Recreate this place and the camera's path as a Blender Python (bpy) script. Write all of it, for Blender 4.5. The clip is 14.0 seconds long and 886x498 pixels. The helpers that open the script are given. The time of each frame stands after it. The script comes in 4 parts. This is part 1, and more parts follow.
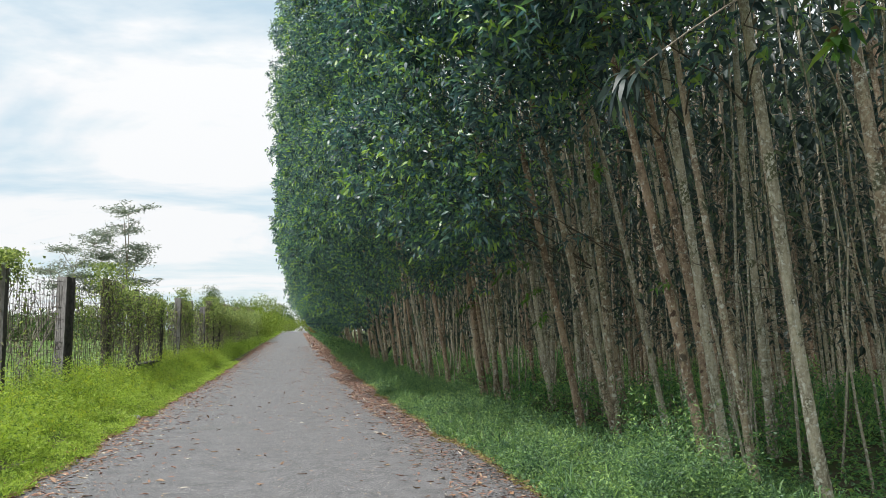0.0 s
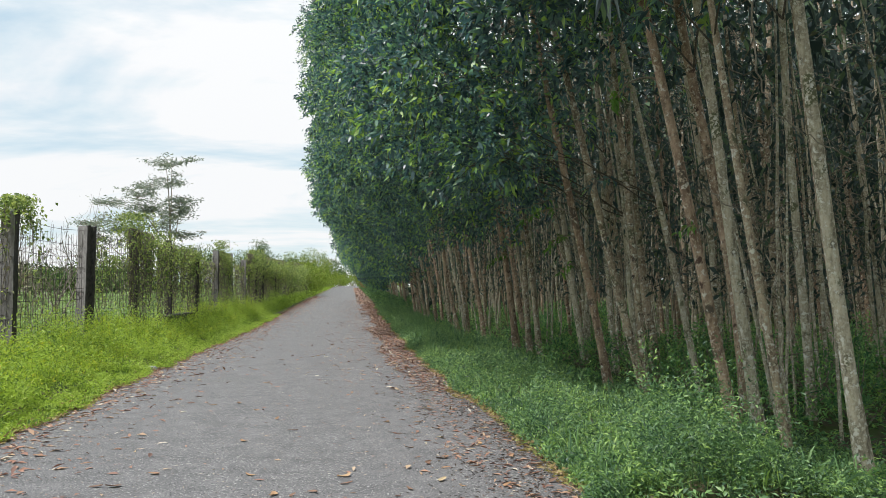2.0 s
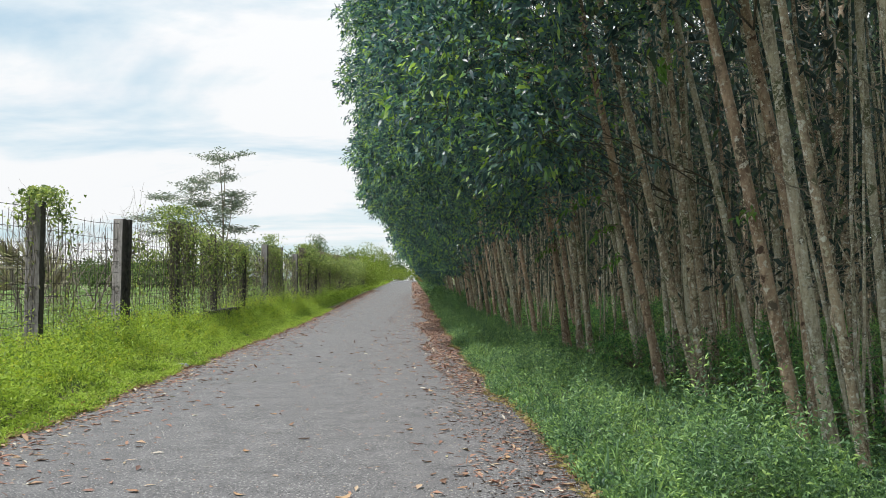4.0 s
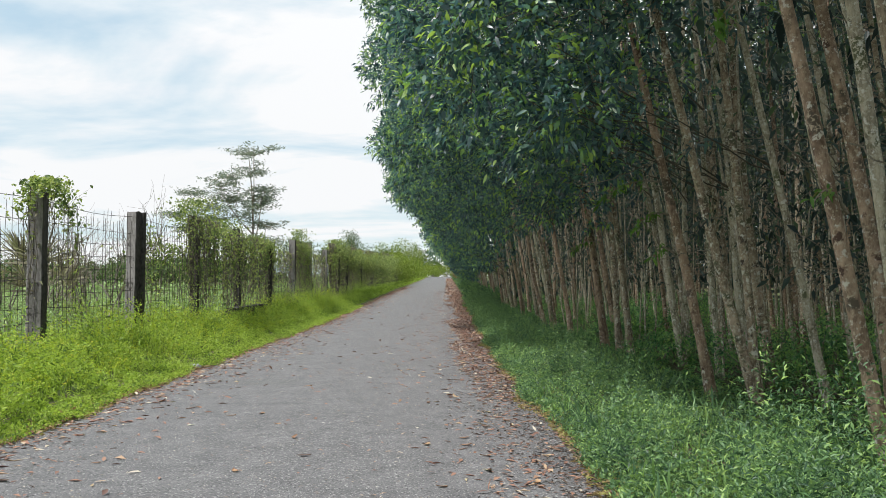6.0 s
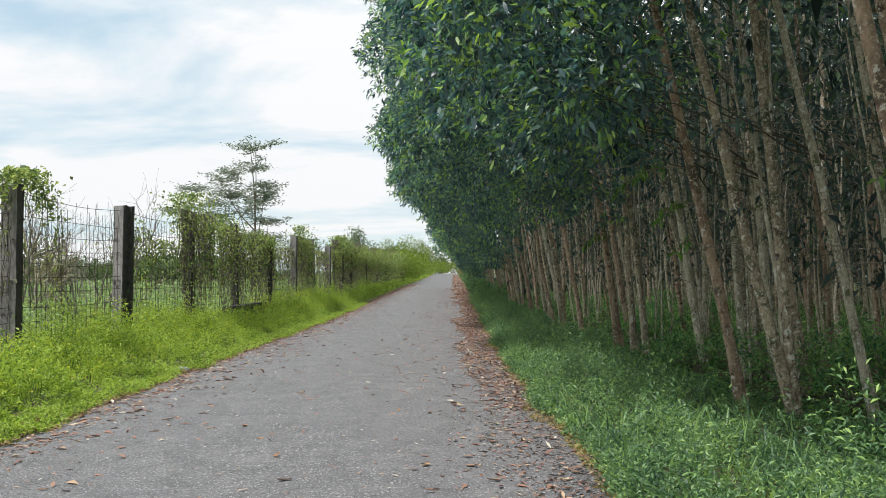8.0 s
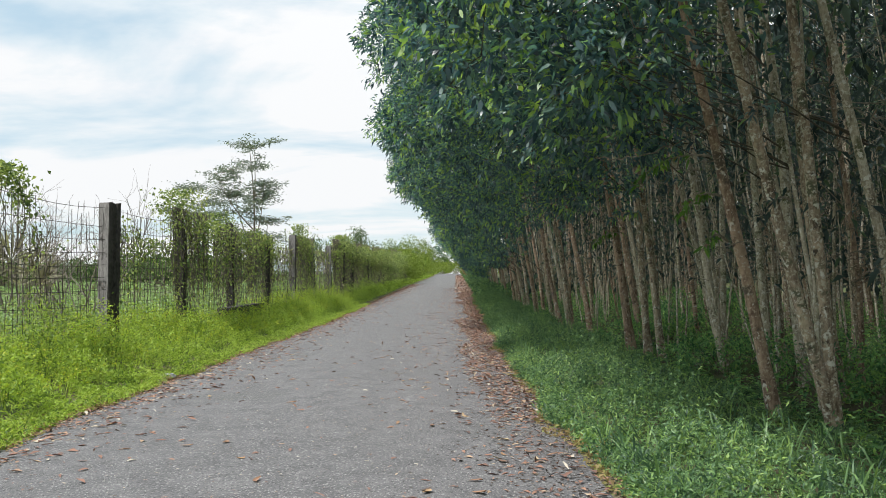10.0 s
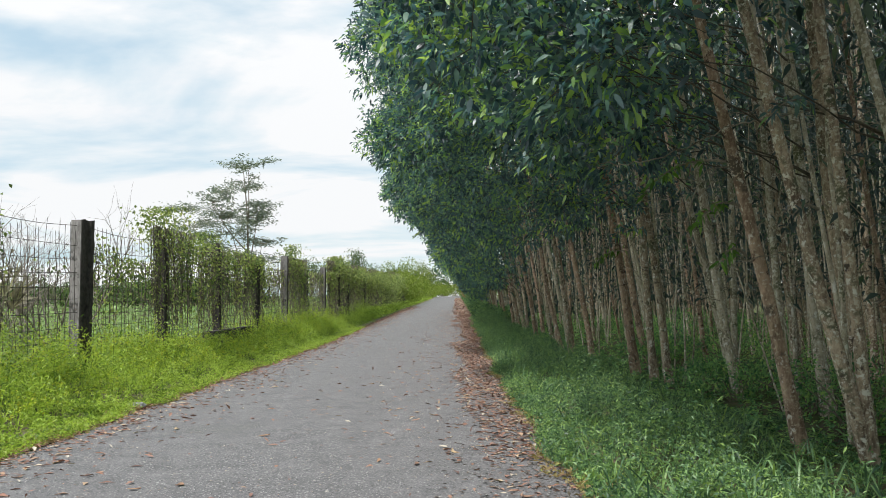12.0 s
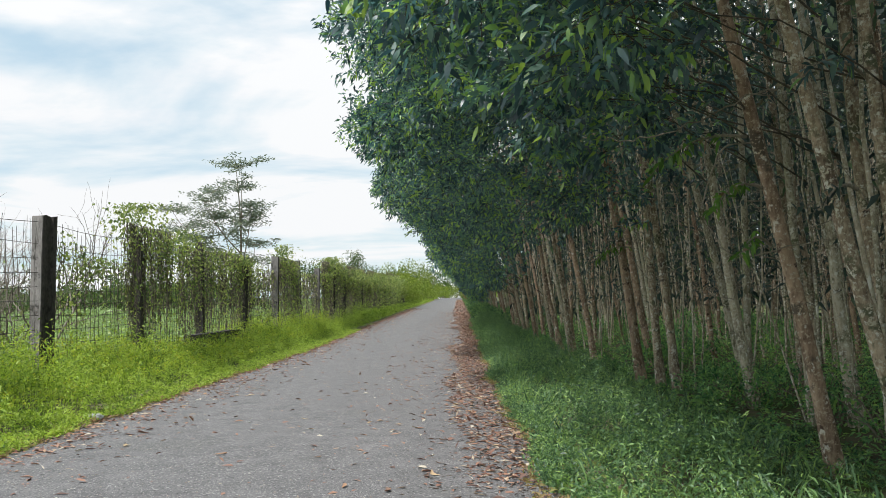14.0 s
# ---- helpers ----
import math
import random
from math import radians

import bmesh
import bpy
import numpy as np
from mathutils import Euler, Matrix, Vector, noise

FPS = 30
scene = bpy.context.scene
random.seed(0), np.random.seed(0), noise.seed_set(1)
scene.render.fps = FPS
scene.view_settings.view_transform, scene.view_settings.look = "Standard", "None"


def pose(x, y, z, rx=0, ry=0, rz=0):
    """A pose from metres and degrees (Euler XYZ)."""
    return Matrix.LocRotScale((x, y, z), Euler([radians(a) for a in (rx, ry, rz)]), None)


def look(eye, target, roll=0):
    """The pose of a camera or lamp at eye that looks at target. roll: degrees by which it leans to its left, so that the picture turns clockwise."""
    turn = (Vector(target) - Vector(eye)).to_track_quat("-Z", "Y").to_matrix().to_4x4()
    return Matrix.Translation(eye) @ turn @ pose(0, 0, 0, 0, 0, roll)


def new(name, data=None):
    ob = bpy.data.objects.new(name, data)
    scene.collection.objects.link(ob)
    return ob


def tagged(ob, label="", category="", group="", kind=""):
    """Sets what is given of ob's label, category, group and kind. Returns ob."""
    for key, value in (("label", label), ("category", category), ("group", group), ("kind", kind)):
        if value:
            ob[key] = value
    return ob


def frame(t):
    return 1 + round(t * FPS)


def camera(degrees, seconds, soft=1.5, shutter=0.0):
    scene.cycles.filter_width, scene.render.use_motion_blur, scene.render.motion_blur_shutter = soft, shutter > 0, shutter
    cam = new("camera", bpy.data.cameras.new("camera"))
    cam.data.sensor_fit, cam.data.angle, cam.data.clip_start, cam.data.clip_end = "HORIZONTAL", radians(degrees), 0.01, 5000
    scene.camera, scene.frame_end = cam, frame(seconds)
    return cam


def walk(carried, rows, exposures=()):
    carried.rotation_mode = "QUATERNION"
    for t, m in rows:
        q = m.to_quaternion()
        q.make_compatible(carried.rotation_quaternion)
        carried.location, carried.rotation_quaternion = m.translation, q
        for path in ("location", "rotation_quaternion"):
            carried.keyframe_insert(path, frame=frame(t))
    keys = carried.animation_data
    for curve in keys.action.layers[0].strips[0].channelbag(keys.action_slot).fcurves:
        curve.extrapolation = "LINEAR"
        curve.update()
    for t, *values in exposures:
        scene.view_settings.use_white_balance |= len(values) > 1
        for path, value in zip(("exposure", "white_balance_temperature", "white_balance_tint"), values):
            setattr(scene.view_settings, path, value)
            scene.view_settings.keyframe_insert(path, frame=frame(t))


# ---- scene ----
cam = camera(53.5, 14.0, soft=0.7)
METRES, EYE, TILT, LEAN, TURN = 6.9, 1.56, 0.0, 0.0, -10.2
ROWS = [
    (0.0, 0.0, 0.0, 0.0, 0.06, 5.39, 0.59),
    (0.5, 0.014, 0.0332, -0.0059, 2.33, 4.79, 0.28),
    (1.0, 0.0289, 0.0637, -0.0098, 3.37, 3.55, 0.28),
    (1.5, 0.0589, 0.0942, -0.0114, 3.37, 2.76, 0.23),
    (2.0, 0.0745, 0.1232, -0.013, 3.5, 2.56, 0.24),
    (2.5, 0.0807, 0.1605, -0.0124, 3.55, 2.43, 0.32),
    (3.0, 0.0962, 0.1907, -0.0139, 4.0, 2.32, 0.36),
    (3.5, 0.1109, 0.2285, -0.011, 5.46, 2.28, 0.39),
    (4.0, 0.1113, 0.2596, -0.0132, 7.41, 2.2, 0.3),
    (6.5, 0.1115, 0.4582, -0.0162, 9.82, 1.94, 0.39),
    (7.0, 0.1121, 0.4967, -0.0129, 9.97, 1.9, 0.41),
    (7.5, 0.1054, 0.5218, -0.0163, 10.08, 1.86, 0.48),
    (8.0, 0.0919, 0.5518, -0.0163, 10.17, 1.78, 0.52),
    (10.5, 0.0646, 0.7044, -0.0177, 10.38, 1.79, 0.74),
    (11.0, 0.0682, 0.737, -0.0151, 10.37, 2.65, 0.77),
    (11.5, 0.0686, 0.7637, -0.0181, 10.35, 3.19, 0.77),
    (12.0, 0.0637, 0.8028, -0.0224, 10.35, 3.27, 0.85),
    (12.5, 0.0667, 0.84, -0.0259, 10.34, 3.37, 0.89),
    (13.0, 0.0702, 0.8831, -0.0233, 10.39, 3.46, 0.98),
    (13.5, 0.0678, 0.9222, -0.0265, 10.45, 3.38, 1.07),
    (14.0, 0.0637, 0.9601, -0.0271, 10.5, 3.41, 1.11),
]
walk(cam, [(t, pose(0, 0, EYE, TILT, LEAN, TURN) @ pose(METRES * x, METRES * y, METRES * z, 90 + pitch, roll, yaw)) for t, x, y, z, yaw, pitch, roll in ROWS])

# ---- world, sun, exposure ----
scene.view_settings.exposure = 0.0
SUN_EL, SUN_AZ = 61.5, 242.0      # elevation; azimuth clockwise from +y


def nd(tree, kind, **props):
    n = tree.nodes.new(kind)
    for k, v in props.items():
        if k == "ins":
            for name, val in v.items():
                n.inputs[name].default_value = val
        elif k == "op":
            n.operation = v
        elif k == "blend":
            n.blend_type = v
        elif k == "dtype":
            n.data_type = v
    return n


def ramp(tree, stops):
    n = tree.nodes.new("ShaderNodeValToRGB")
    els = n.color_ramp.elements
    while len(els) < len(stops):
        els.new(0.5)
    for e, (p, c) in zip(els, stops):
        e.position = p
        e.color = (*c, 1) if len(c) == 3 else c
    return n


world = bpy.data.worlds.new("world")
scene.world = world
world.use_nodes = True
wt = world.node_tree
wt.nodes.clear()
sky = wt.nodes.new("ShaderNodeTexSky")
sky.sky_type = "NISHITA"
sky.sun_disc = False
sky.sun_elevation = radians(SUN_EL)
sky.sun_rotation = radians(SUN_AZ)
sky.air_density, sky.dust_density, sky.ozone_density = 1.0, 0.6, 1.2
sky_bg = nd(wt, "ShaderNodeBackground", ins={"Strength": 0.15})
cloud_bg = nd(wt, "ShaderNodeBackground", ins={"Strength": 1.0})
wco = wt.nodes.new("ShaderNodeTexCoord")
wsep = wt.nodes.new("ShaderNodeSeparateXYZ")
# clouds lie on a flat layer: the direction is divided by its height
wz = nd(wt, "ShaderNodeMath", op="MAXIMUM")
wz.inputs[1].default_value = 0.0
wza = nd(wt, "ShaderNodeMath", op="ADD")
wza.inputs[1].default_value = 0.16
wdiv = nd(wt, "ShaderNodeVectorMath", op="DIVIDE")
wcomb = wt.nodes.new("ShaderNodeCombineXYZ")
wmap = nd(wt, "ShaderNodeMapping", ins={"Location": (1.3, 0.4, 0.0), "Rotation": (0, 0, 0.25), "Scale": (0.5, 0.72, 1.0)})
wn = nd(wt, "ShaderNodeTexNoise", ins={"Scale": 1.8, "Detail": 6.0, "Roughness": 0.5, "Distortion": 0.6})
wr = ramp(wt, [(0.36, (0.72, 0.72, 0.72)), (0.56, (1, 1, 1))])
wn2 = nd(wt, "ShaderNodeTexNoise", ins={"Scale": 5.0, "Detail": 6.0, "Roughness": 0.6})
wr2 = ramp(wt, [(0.37, (0.60, 0.78, 0.88)), (0.47, (0.80, 0.90, 0.95)), (0.55, (0.97, 0.985, 1.0))])
wadd = nd(wt, "ShaderNodeMath", op="MULTIPLY_ADD")
wadd.inputs[1].default_value = 0.22
wsub = nd(wt, "ShaderNodeMath", op="SUBTRACT")
wsub.inputs[1].default_value = 0.11
wmix = wt.nodes.new("ShaderNodeMixShader")
wout = wt.nodes.new("ShaderNodeOutputWorld")
L = wt.links.new
L(wco.outputs["Generated"], wsep.inputs[0])
L(wsep.outputs["Z"], wz.inputs[0])
L(wz.outputs[0], wza.inputs[0])
for i in range(3):
    L(wza.outputs[0], wcomb.inputs[i])
L(wco.outputs["Generated"], wdiv.inputs[0])
L(wcomb.outputs[0], wdiv.inputs[1])
L(wdiv.outputs[0], wmap.inputs["Vector"])
L(wmap.outputs[0], wn.inputs["Vector"])
L(wmap.outputs[0], wn2.inputs["Vector"])
L(wn.outputs["Fac"], wr.inputs[0])
L(wn2.outputs["Fac"], wadd.inputs[0])
L(wn.outputs["Fac"], wadd.inputs[2])
L(wadd.outputs[0], wsub.inputs[0])
L(wsub.outputs[0], wr2.inputs[0])
L(wr2.outputs["Color"], cloud_bg.inputs["Color"])
L(sky.outputs[0], sky_bg.inputs["Color"])
L(wr.outputs["Color"], wmix.inputs[0])
L(sky_bg.outputs[0], wmix.inputs[1])
L(cloud_bg.outputs[0], wmix.inputs[2])
# a cloudy sky brightens towards the zenith
wsq = nd(wt, "ShaderNodeMath", op="MULTIPLY")
wgr = nd(wt, "ShaderNodeMath", op="MULTIPLY_ADD")
wgr.inputs[1].default_value = 0.5
wgr.inputs[2].default_value = 0.97
L(wz.outputs[0], wsq.inputs[0])
L(wz.outputs[0], wsq.inputs[1])
L(wsq.outputs[0], wgr.inputs[0])
L(wgr.outputs[0], cloud_bg.inputs["Strength"])
L(wmix.outputs[0], wout.inputs["Surface"])

sun_data = bpy.data.lights.new("sun", "SUN")
sun_data.energy = 5.0
sun_data.angle = radians(6)
sun_data.color = (1.0, 0.98, 0.95)
sun = new("sun", sun_data)
_az, _el = radians(SUN_AZ), radians(SUN_EL)
sun.matrix_world = look((0, 0, 40), (-math.sin(_az) * math.cos(_el) * 10, -math.cos(_az) * math.cos(_el) * 10, 40 - 10 * math.sin(_el)))


# ---- materials ----
def base_mat(name):
    m = bpy.data.materials.new(name)
    m.use_nodes = True
    t = m.node_tree
    t.nodes.clear()
    out = t.nodes.new("ShaderNodeOutputMaterial")
    bs = t.nodes.new("ShaderNodeBsdfPrincipled")
    t.links.new(bs.outputs[0], out.inputs["Surface"])
    return m, t, bs, out


def leaf_mat(name, stops, rough=0.5, through_amount=0.3, spec=0.4, patch=0.0, grain=0.9):
    """Leaves whose colour goes from leaf to leaf, with light passing through them."""
    m, t, bs, out = base_mat(name)
    geo = t.nodes.new("ShaderNodeNewGeometry")
    r = ramp(t, stops)
    fac = geo.outputs["Random Per Island"]
    if patch > 0:
        tc = t.nodes.new("ShaderNodeTexCoord")
        no = nd(t, "ShaderNodeTexNoise", ins={"Scale": grain, "Detail": 2.0})
        t.links.new(tc.outputs["Object"], no.inputs["Vector"])
        mr = nd(t, "ShaderNodeMapRange", ins={"From Min": 0.3, "From Max": 0.7, "To Min": -patch, "To Max": patch})
        t.links.new(no.outputs["Fac"], mr.inputs["Value"])
        ad = nd(t, "ShaderNodeMath", op="ADD")
        t.links.new(fac, ad.inputs[0])
        t.links.new(mr.outputs[0], ad.inputs[1])
        fac = ad.outputs[0]
    t.links.new(fac, r.inputs[0])
    t.links.new(r.outputs["Color"], bs.inputs["Base Color"])
    bs.inputs["Roughness"].default_value = rough
    bs.inputs["Specular IOR Level"].default_value = spec
    tr = t.nodes.new("ShaderNodeBsdfTranslucent")
    hs = nd(t, "ShaderNodeHueSaturation", ins={"Hue": 0.49, "Saturation": 1.1, "Value": 1.5})
    t.links.new(r.outputs["Color"], hs.inputs["Color"])
    t.links.new(hs.outputs[0], tr.inputs["Color"])
    mx = nd(t, "ShaderNodeMixShader", ins={"Fac": through_amount})
    t.links.new(bs.outputs[0], mx.inputs[1])
    t.links.new(tr.outputs[0], mx.inputs[2])
    t.links.new(mx.outputs[0], out.inputs["Surface"])
    return m


def rough_mat(name, dark, light, scale, rough=0.9, bump=0.3, fine=8.0, spots=None, stretch=(1, 1, 1)):
    """Noise between two colours at two scales with relief; spots: colour, scale, threshold."""
    m, t, bs, out = base_mat(name)
    tc = t.nodes.new("ShaderNodeTexCoord")
    mp = nd(t, "ShaderNodeMapping", ins={"Scale": stretch})
    t.links.new(tc.outputs["Object"], mp.inputs["Vector"])
    n1 = nd(t, "ShaderNodeTexNoise", ins={"Scale": scale, "Detail": 6.0, "Roughness": 0.6})
    n2 = nd(t, "ShaderNodeTexNoise", ins={"Scale": scale * fine, "Detail": 4.0, "Roughness": 0.7})
    t.links.new(mp.outputs[0], n1.inputs["Vector"])
    t.links.new(mp.outputs[0], n2.inputs["Vector"])
    av = nd(t, "ShaderNodeMath", op="ADD")
    hf = nd(t, "ShaderNodeMath", op="MULTIPLY")
    hf.inputs[1].default_value = 0.5
    t.links.new(n1.outputs["Fac"], av.inputs[0])
    t.links.new(n2.outputs["Fac"], av.inputs[1])
    t.links.new(av.outputs[0], hf.inputs[0])
    r = ramp(t, [(0.38, dark), (0.62, light)])
    t.links.new(hf.outputs[0], r.inputs[0])
    col = r.outputs["Color"]
    for c, sc, th in (spots or ()):
        ns = nd(t, "ShaderNodeTexNoise", ins={"Scale": sc, "Detail": 5.0, "Roughness": 0.65})
        t.links.new(tc.outputs["Object"], ns.inputs["Vector"])
        rs = ramp(t, [(th, (0, 0, 0)), (th + 0.06, (1, 1, 1))])
        t.links.new(ns.outputs["Fac"], rs.inputs[0])
        mx = nd(t, "ShaderNodeMix", dtype="RGBA")
        t.links.new(rs.outputs["Color"], mx.inputs["Factor"])
        t.links.new(col, mx.inputs["A"])
        mx.inputs["B"].default_value = (*c, 1)
        col = mx.outputs["Result"]
    t.links.new(col, bs.inputs["Base Color"])
    bs.inputs["Roughness"].default_value = rough
    bs.inputs["Specular IOR Level"].default_value = 0.3
    bp = nd(t, "ShaderNodeBump", ins={"Strength": bump, "Distance": 0.02})
    t.links.new(hf.outputs[0], bp.inputs["Height"])
    t.links.new(bp.outputs[0], bs.inputs["Normal"])
    return m


M_ROAD = rough_mat("asphalt", (0.110, 0.107, 0.110), (0.190, 0.184, 0.185), 3.0, 0.88, 1.0, 22.0,
                   spots=[((0.135, 0.132, 0.13), 0.45, 0.60), ((0.44, 0.43, 0.41), 62.0, 0.565), ((0.035, 0.035, 0.036), 52.0, 0.565)])
M_SOIL = rough_mat("soil", (0.045, 0.04, 0.022), (0.12, 0.10, 0.055), 1.3, 0.95, 0.6, 12.0,
                   spots=[((0.06, 0.085, 0.02), 0.8, 0.47)])
M_SHOULDER = rough_mat("shoulder_soil", (0.085, 0.075, 0.048), (0.20, 0.175, 0.11), 2.0, 0.95, 0.5, 14.0,
                       spots=[((0.17, 0.20, 0.05), 1.6, 0.48), ((0.14, 0.08, 0.055), 9.0, 0.56)])
M_BARK = rough_mat("bark", (0.115, 0.08, 0.055), (0.54, 0.42, 0.30), 6.0, 0.92, 0.7, 5.0,
                   spots=[((0.13, 0.13, 0.08), 2.6, 0.56), ((0.09, 0.07, 0.055), 7.0, 0.60), ((0.54, 0.48, 0.36), 32.0, 0.53), ((0.70, 0.67, 0.58), 15.0, 0.565)], stretch=(1, 1, 0.4))
M_BARK_PALE = rough_mat("pale_bark", (0.17, 0.14, 0.10), (0.62, 0.54, 0.40), 6.0, 0.92, 0.7, 5.0,
                        spots=[((0.15, 0.15, 0.085), 2.4, 0.55), ((0.11, 0.09, 0.065), 8.0, 0.60), ((0.58, 0.53, 0.41), 33.0, 0.52), ((0.72, 0.69, 0.61), 16.0, 0.56)], stretch=(1, 1, 0.4))
M_BARK_RED = rough_mat("reddish_bark", (0.125, 0.078, 0.052), (0.50, 0.355, 0.25), 5.0, 0.92, 0.7, 5.0,
                       spots=[((0.12, 0.095, 0.07), 2.4, 0.56), ((0.10, 0.06, 0.045), 7.0, 0.60), ((0.50, 0.40, 0.29), 32.0, 0.545), ((0.66, 0.61, 0.52), 15.0, 0.575)], stretch=(1, 1, 0.4))
M_TWIG = rough_mat("twig", (0.14, 0.12, 0.09), (0.36, 0.31, 0.24), 6.0, 0.95, 0.2)
M_BRANCH = rough_mat("branch_bark", (0.05, 0.042, 0.032), (0.14, 0.115, 0.085), 6.0, 0.95, 0.2)
M_VINE_STEM = rough_mat("vine_stem", (0.075, 0.066, 0.052), (0.23, 0.20, 0.16), 6.0, 0.95, 0.2)
M_DEAD = rough_mat("dead_wood", (0.14, 0.12, 0.10), (0.32, 0.28, 0.24), 5.0, 0.95, 0.2)
M_CONCRETE = rough_mat("weathered_concrete", (0.13, 0.12, 0.112), (0.32, 0.295, 0.285), 3.0, 0.9, 0.5, 9.0,
                       spots=[((0.055, 0.05, 0.045), 2.6, 0.56), ((0.26, 0.17, 0.14), 4.0, 0.64)], stretch=(1, 1, 0.4))
M_CONCRETE_DARK = rough_mat("dark_concrete", (0.028, 0.026, 0.025), (0.11, 0.098, 0.09), 3.0, 0.9, 0.5, 9.0, stretch=(1, 1, 0.4))
M_WIRE = rough_mat("rusty_wire", (0.022, 0.019, 0.017), (0.06, 0.05, 0.044), 9.0, 0.7, 0.1)
M_STONE = rough_mat("grey_stone", (0.22, 0.23, 0.22), (0.42, 0.43, 0.42), 9.0, 0.9, 0.5)

# bluish dark and mid tones: sky tint of shaded foliage put into the colour
M_LEAF = leaf_mat("acacia_leaves", [(0.0, (0.017, 0.042, 0.050)), (0.44, (0.070, 0.138, 0.142)), (0.72, (0.130, 0.235, 0.165)),
                                    (0.87, (0.18, 0.345, 0.095)), (1.0, (0.30, 0.45, 0.10))], 0.42, 0.42, 0.95, patch=0.36, grain=2.3)
# darker copy of the acacia leaves: the wood's inner shade put into its colour
M_LEAF_SHADED = leaf_mat("shade_toned_leaves", [(0.0, (0.021, 0.035, 0.033)), (0.7, (0.066, 0.098, 0.086)), (0.93, (0.11, 0.17, 0.08)),
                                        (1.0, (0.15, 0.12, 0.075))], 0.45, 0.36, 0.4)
M_WEED_LIGHT = leaf_mat("verge_weeds", [(0.0, (0.095, 0.165, 0.035)), (0.55, (0.315, 0.435, 0.080)), (0.93, (0.37, 0.50, 0.105)),
                                        (1.0, (0.42, 0.52, 0.13))], 0.55, 0.42, 0.3, patch=0.32, grain=2.2)
M_FLOWER = leaf_mat("flower_heads", [(0.0, (0.30, 0.44, 0.06)), (0.7, (0.44, 0.53, 0.08)), (1.0, (0.58, 0.54, 0.09))], 0.6, 0.35, 0.2)
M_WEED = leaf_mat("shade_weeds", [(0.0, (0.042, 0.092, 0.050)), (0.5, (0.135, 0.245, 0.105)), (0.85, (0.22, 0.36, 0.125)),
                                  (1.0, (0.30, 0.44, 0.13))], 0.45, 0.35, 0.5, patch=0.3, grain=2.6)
M_UNDER = leaf_mat("undergrowth", [(0.0, (0.06, 0.15, 0.07)), (0.5, (0.17, 0.34, 0.125)), (0.9, (0.28, 0.46, 0.14)), (1.0, (0.36, 0.52, 0.15))], 0.5, 0.4, 0.4, patch=0.3, grain=1.8)
M_VINE = leaf_mat("vine_leaves", [(0.0, (0.10, 0.15, 0.055)), (0.55, (0.235, 0.305, 0.09)), (0.95, (0.37, 0.43, 0.13)), (1.0, (0.36, 0.41, 0.15))],
                  0.5, 0.4, 0.35, patch=0.35)
M_VINE_DRY = leaf_mat("dry_vine", [(0.0, (0.16, 0.14, 0.11)), (0.6, (0.27, 0.25, 0.17)), (1.0, (0.36, 0.36, 0.18))], 0.7, 0.2, 0.2)
M_CROP = leaf_mat("field_plants", [(0.0, (0.16, 0.25, 0.09)), (0.6, (0.26, 0.38, 0.14)), (1.0, (0.38, 0.48, 0.22))], 0.5, 0.3, 0.35, patch=0.3)
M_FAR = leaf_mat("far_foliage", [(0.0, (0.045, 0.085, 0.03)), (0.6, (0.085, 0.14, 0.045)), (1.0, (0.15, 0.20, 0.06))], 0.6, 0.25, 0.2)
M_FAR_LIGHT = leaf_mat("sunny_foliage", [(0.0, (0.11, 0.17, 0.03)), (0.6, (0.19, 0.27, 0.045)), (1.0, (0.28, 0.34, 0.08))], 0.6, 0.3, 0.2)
# pale grey tone puts backlit haze into the leaf colour
M_FEATHER = leaf_mat("feathery_foliage", [(0.0, (0.15, 0.19, 0.15)), (0.6, (0.23, 0.27, 0.20)), (1.0, (0.30, 0.33, 0.22))], 0.6, 0.25, 0.2)
M_STRAW = leaf_mat("dry_grass", [(0.0, (0.25, 0.19, 0.09)), (0.6, (0.36, 0.28, 0.14)), (1.0, (0.30, 0.32, 0.10))], 0.7, 0.3, 0.2)
M_LITTER = leaf_mat("fallen_leaves", [(0.0, (0.14, 0.088, 0.074)), (0.25, (0.25, 0.14, 0.108)), (0.55, (0.34, 0.185, 0.13)), (0.75, (0.37, 0.225, 0.155)),
                                      (0.88, (0.44, 0.31, 0.20)), (1.0, (0.55, 0.50, 0.41))], 0.75, 0.05, 0.25)
M_CRUMB = leaf_mat("leaf_crumb", [(0.0, (0.15, 0.125, 0.11)), (0.35, (0.30, 0.24, 0.19)), (0.7, (0.44, 0.37, 0.28)), (1.0, (0.60, 0.57, 0.50))], 0.75, 0.05, 0.25)


# ---- mesh helpers ----
rng = np.random.default_rng(7)


def unit(v):
    return v / np.maximum(np.linalg.norm(v, axis=-1, keepdims=True), 1e-9)


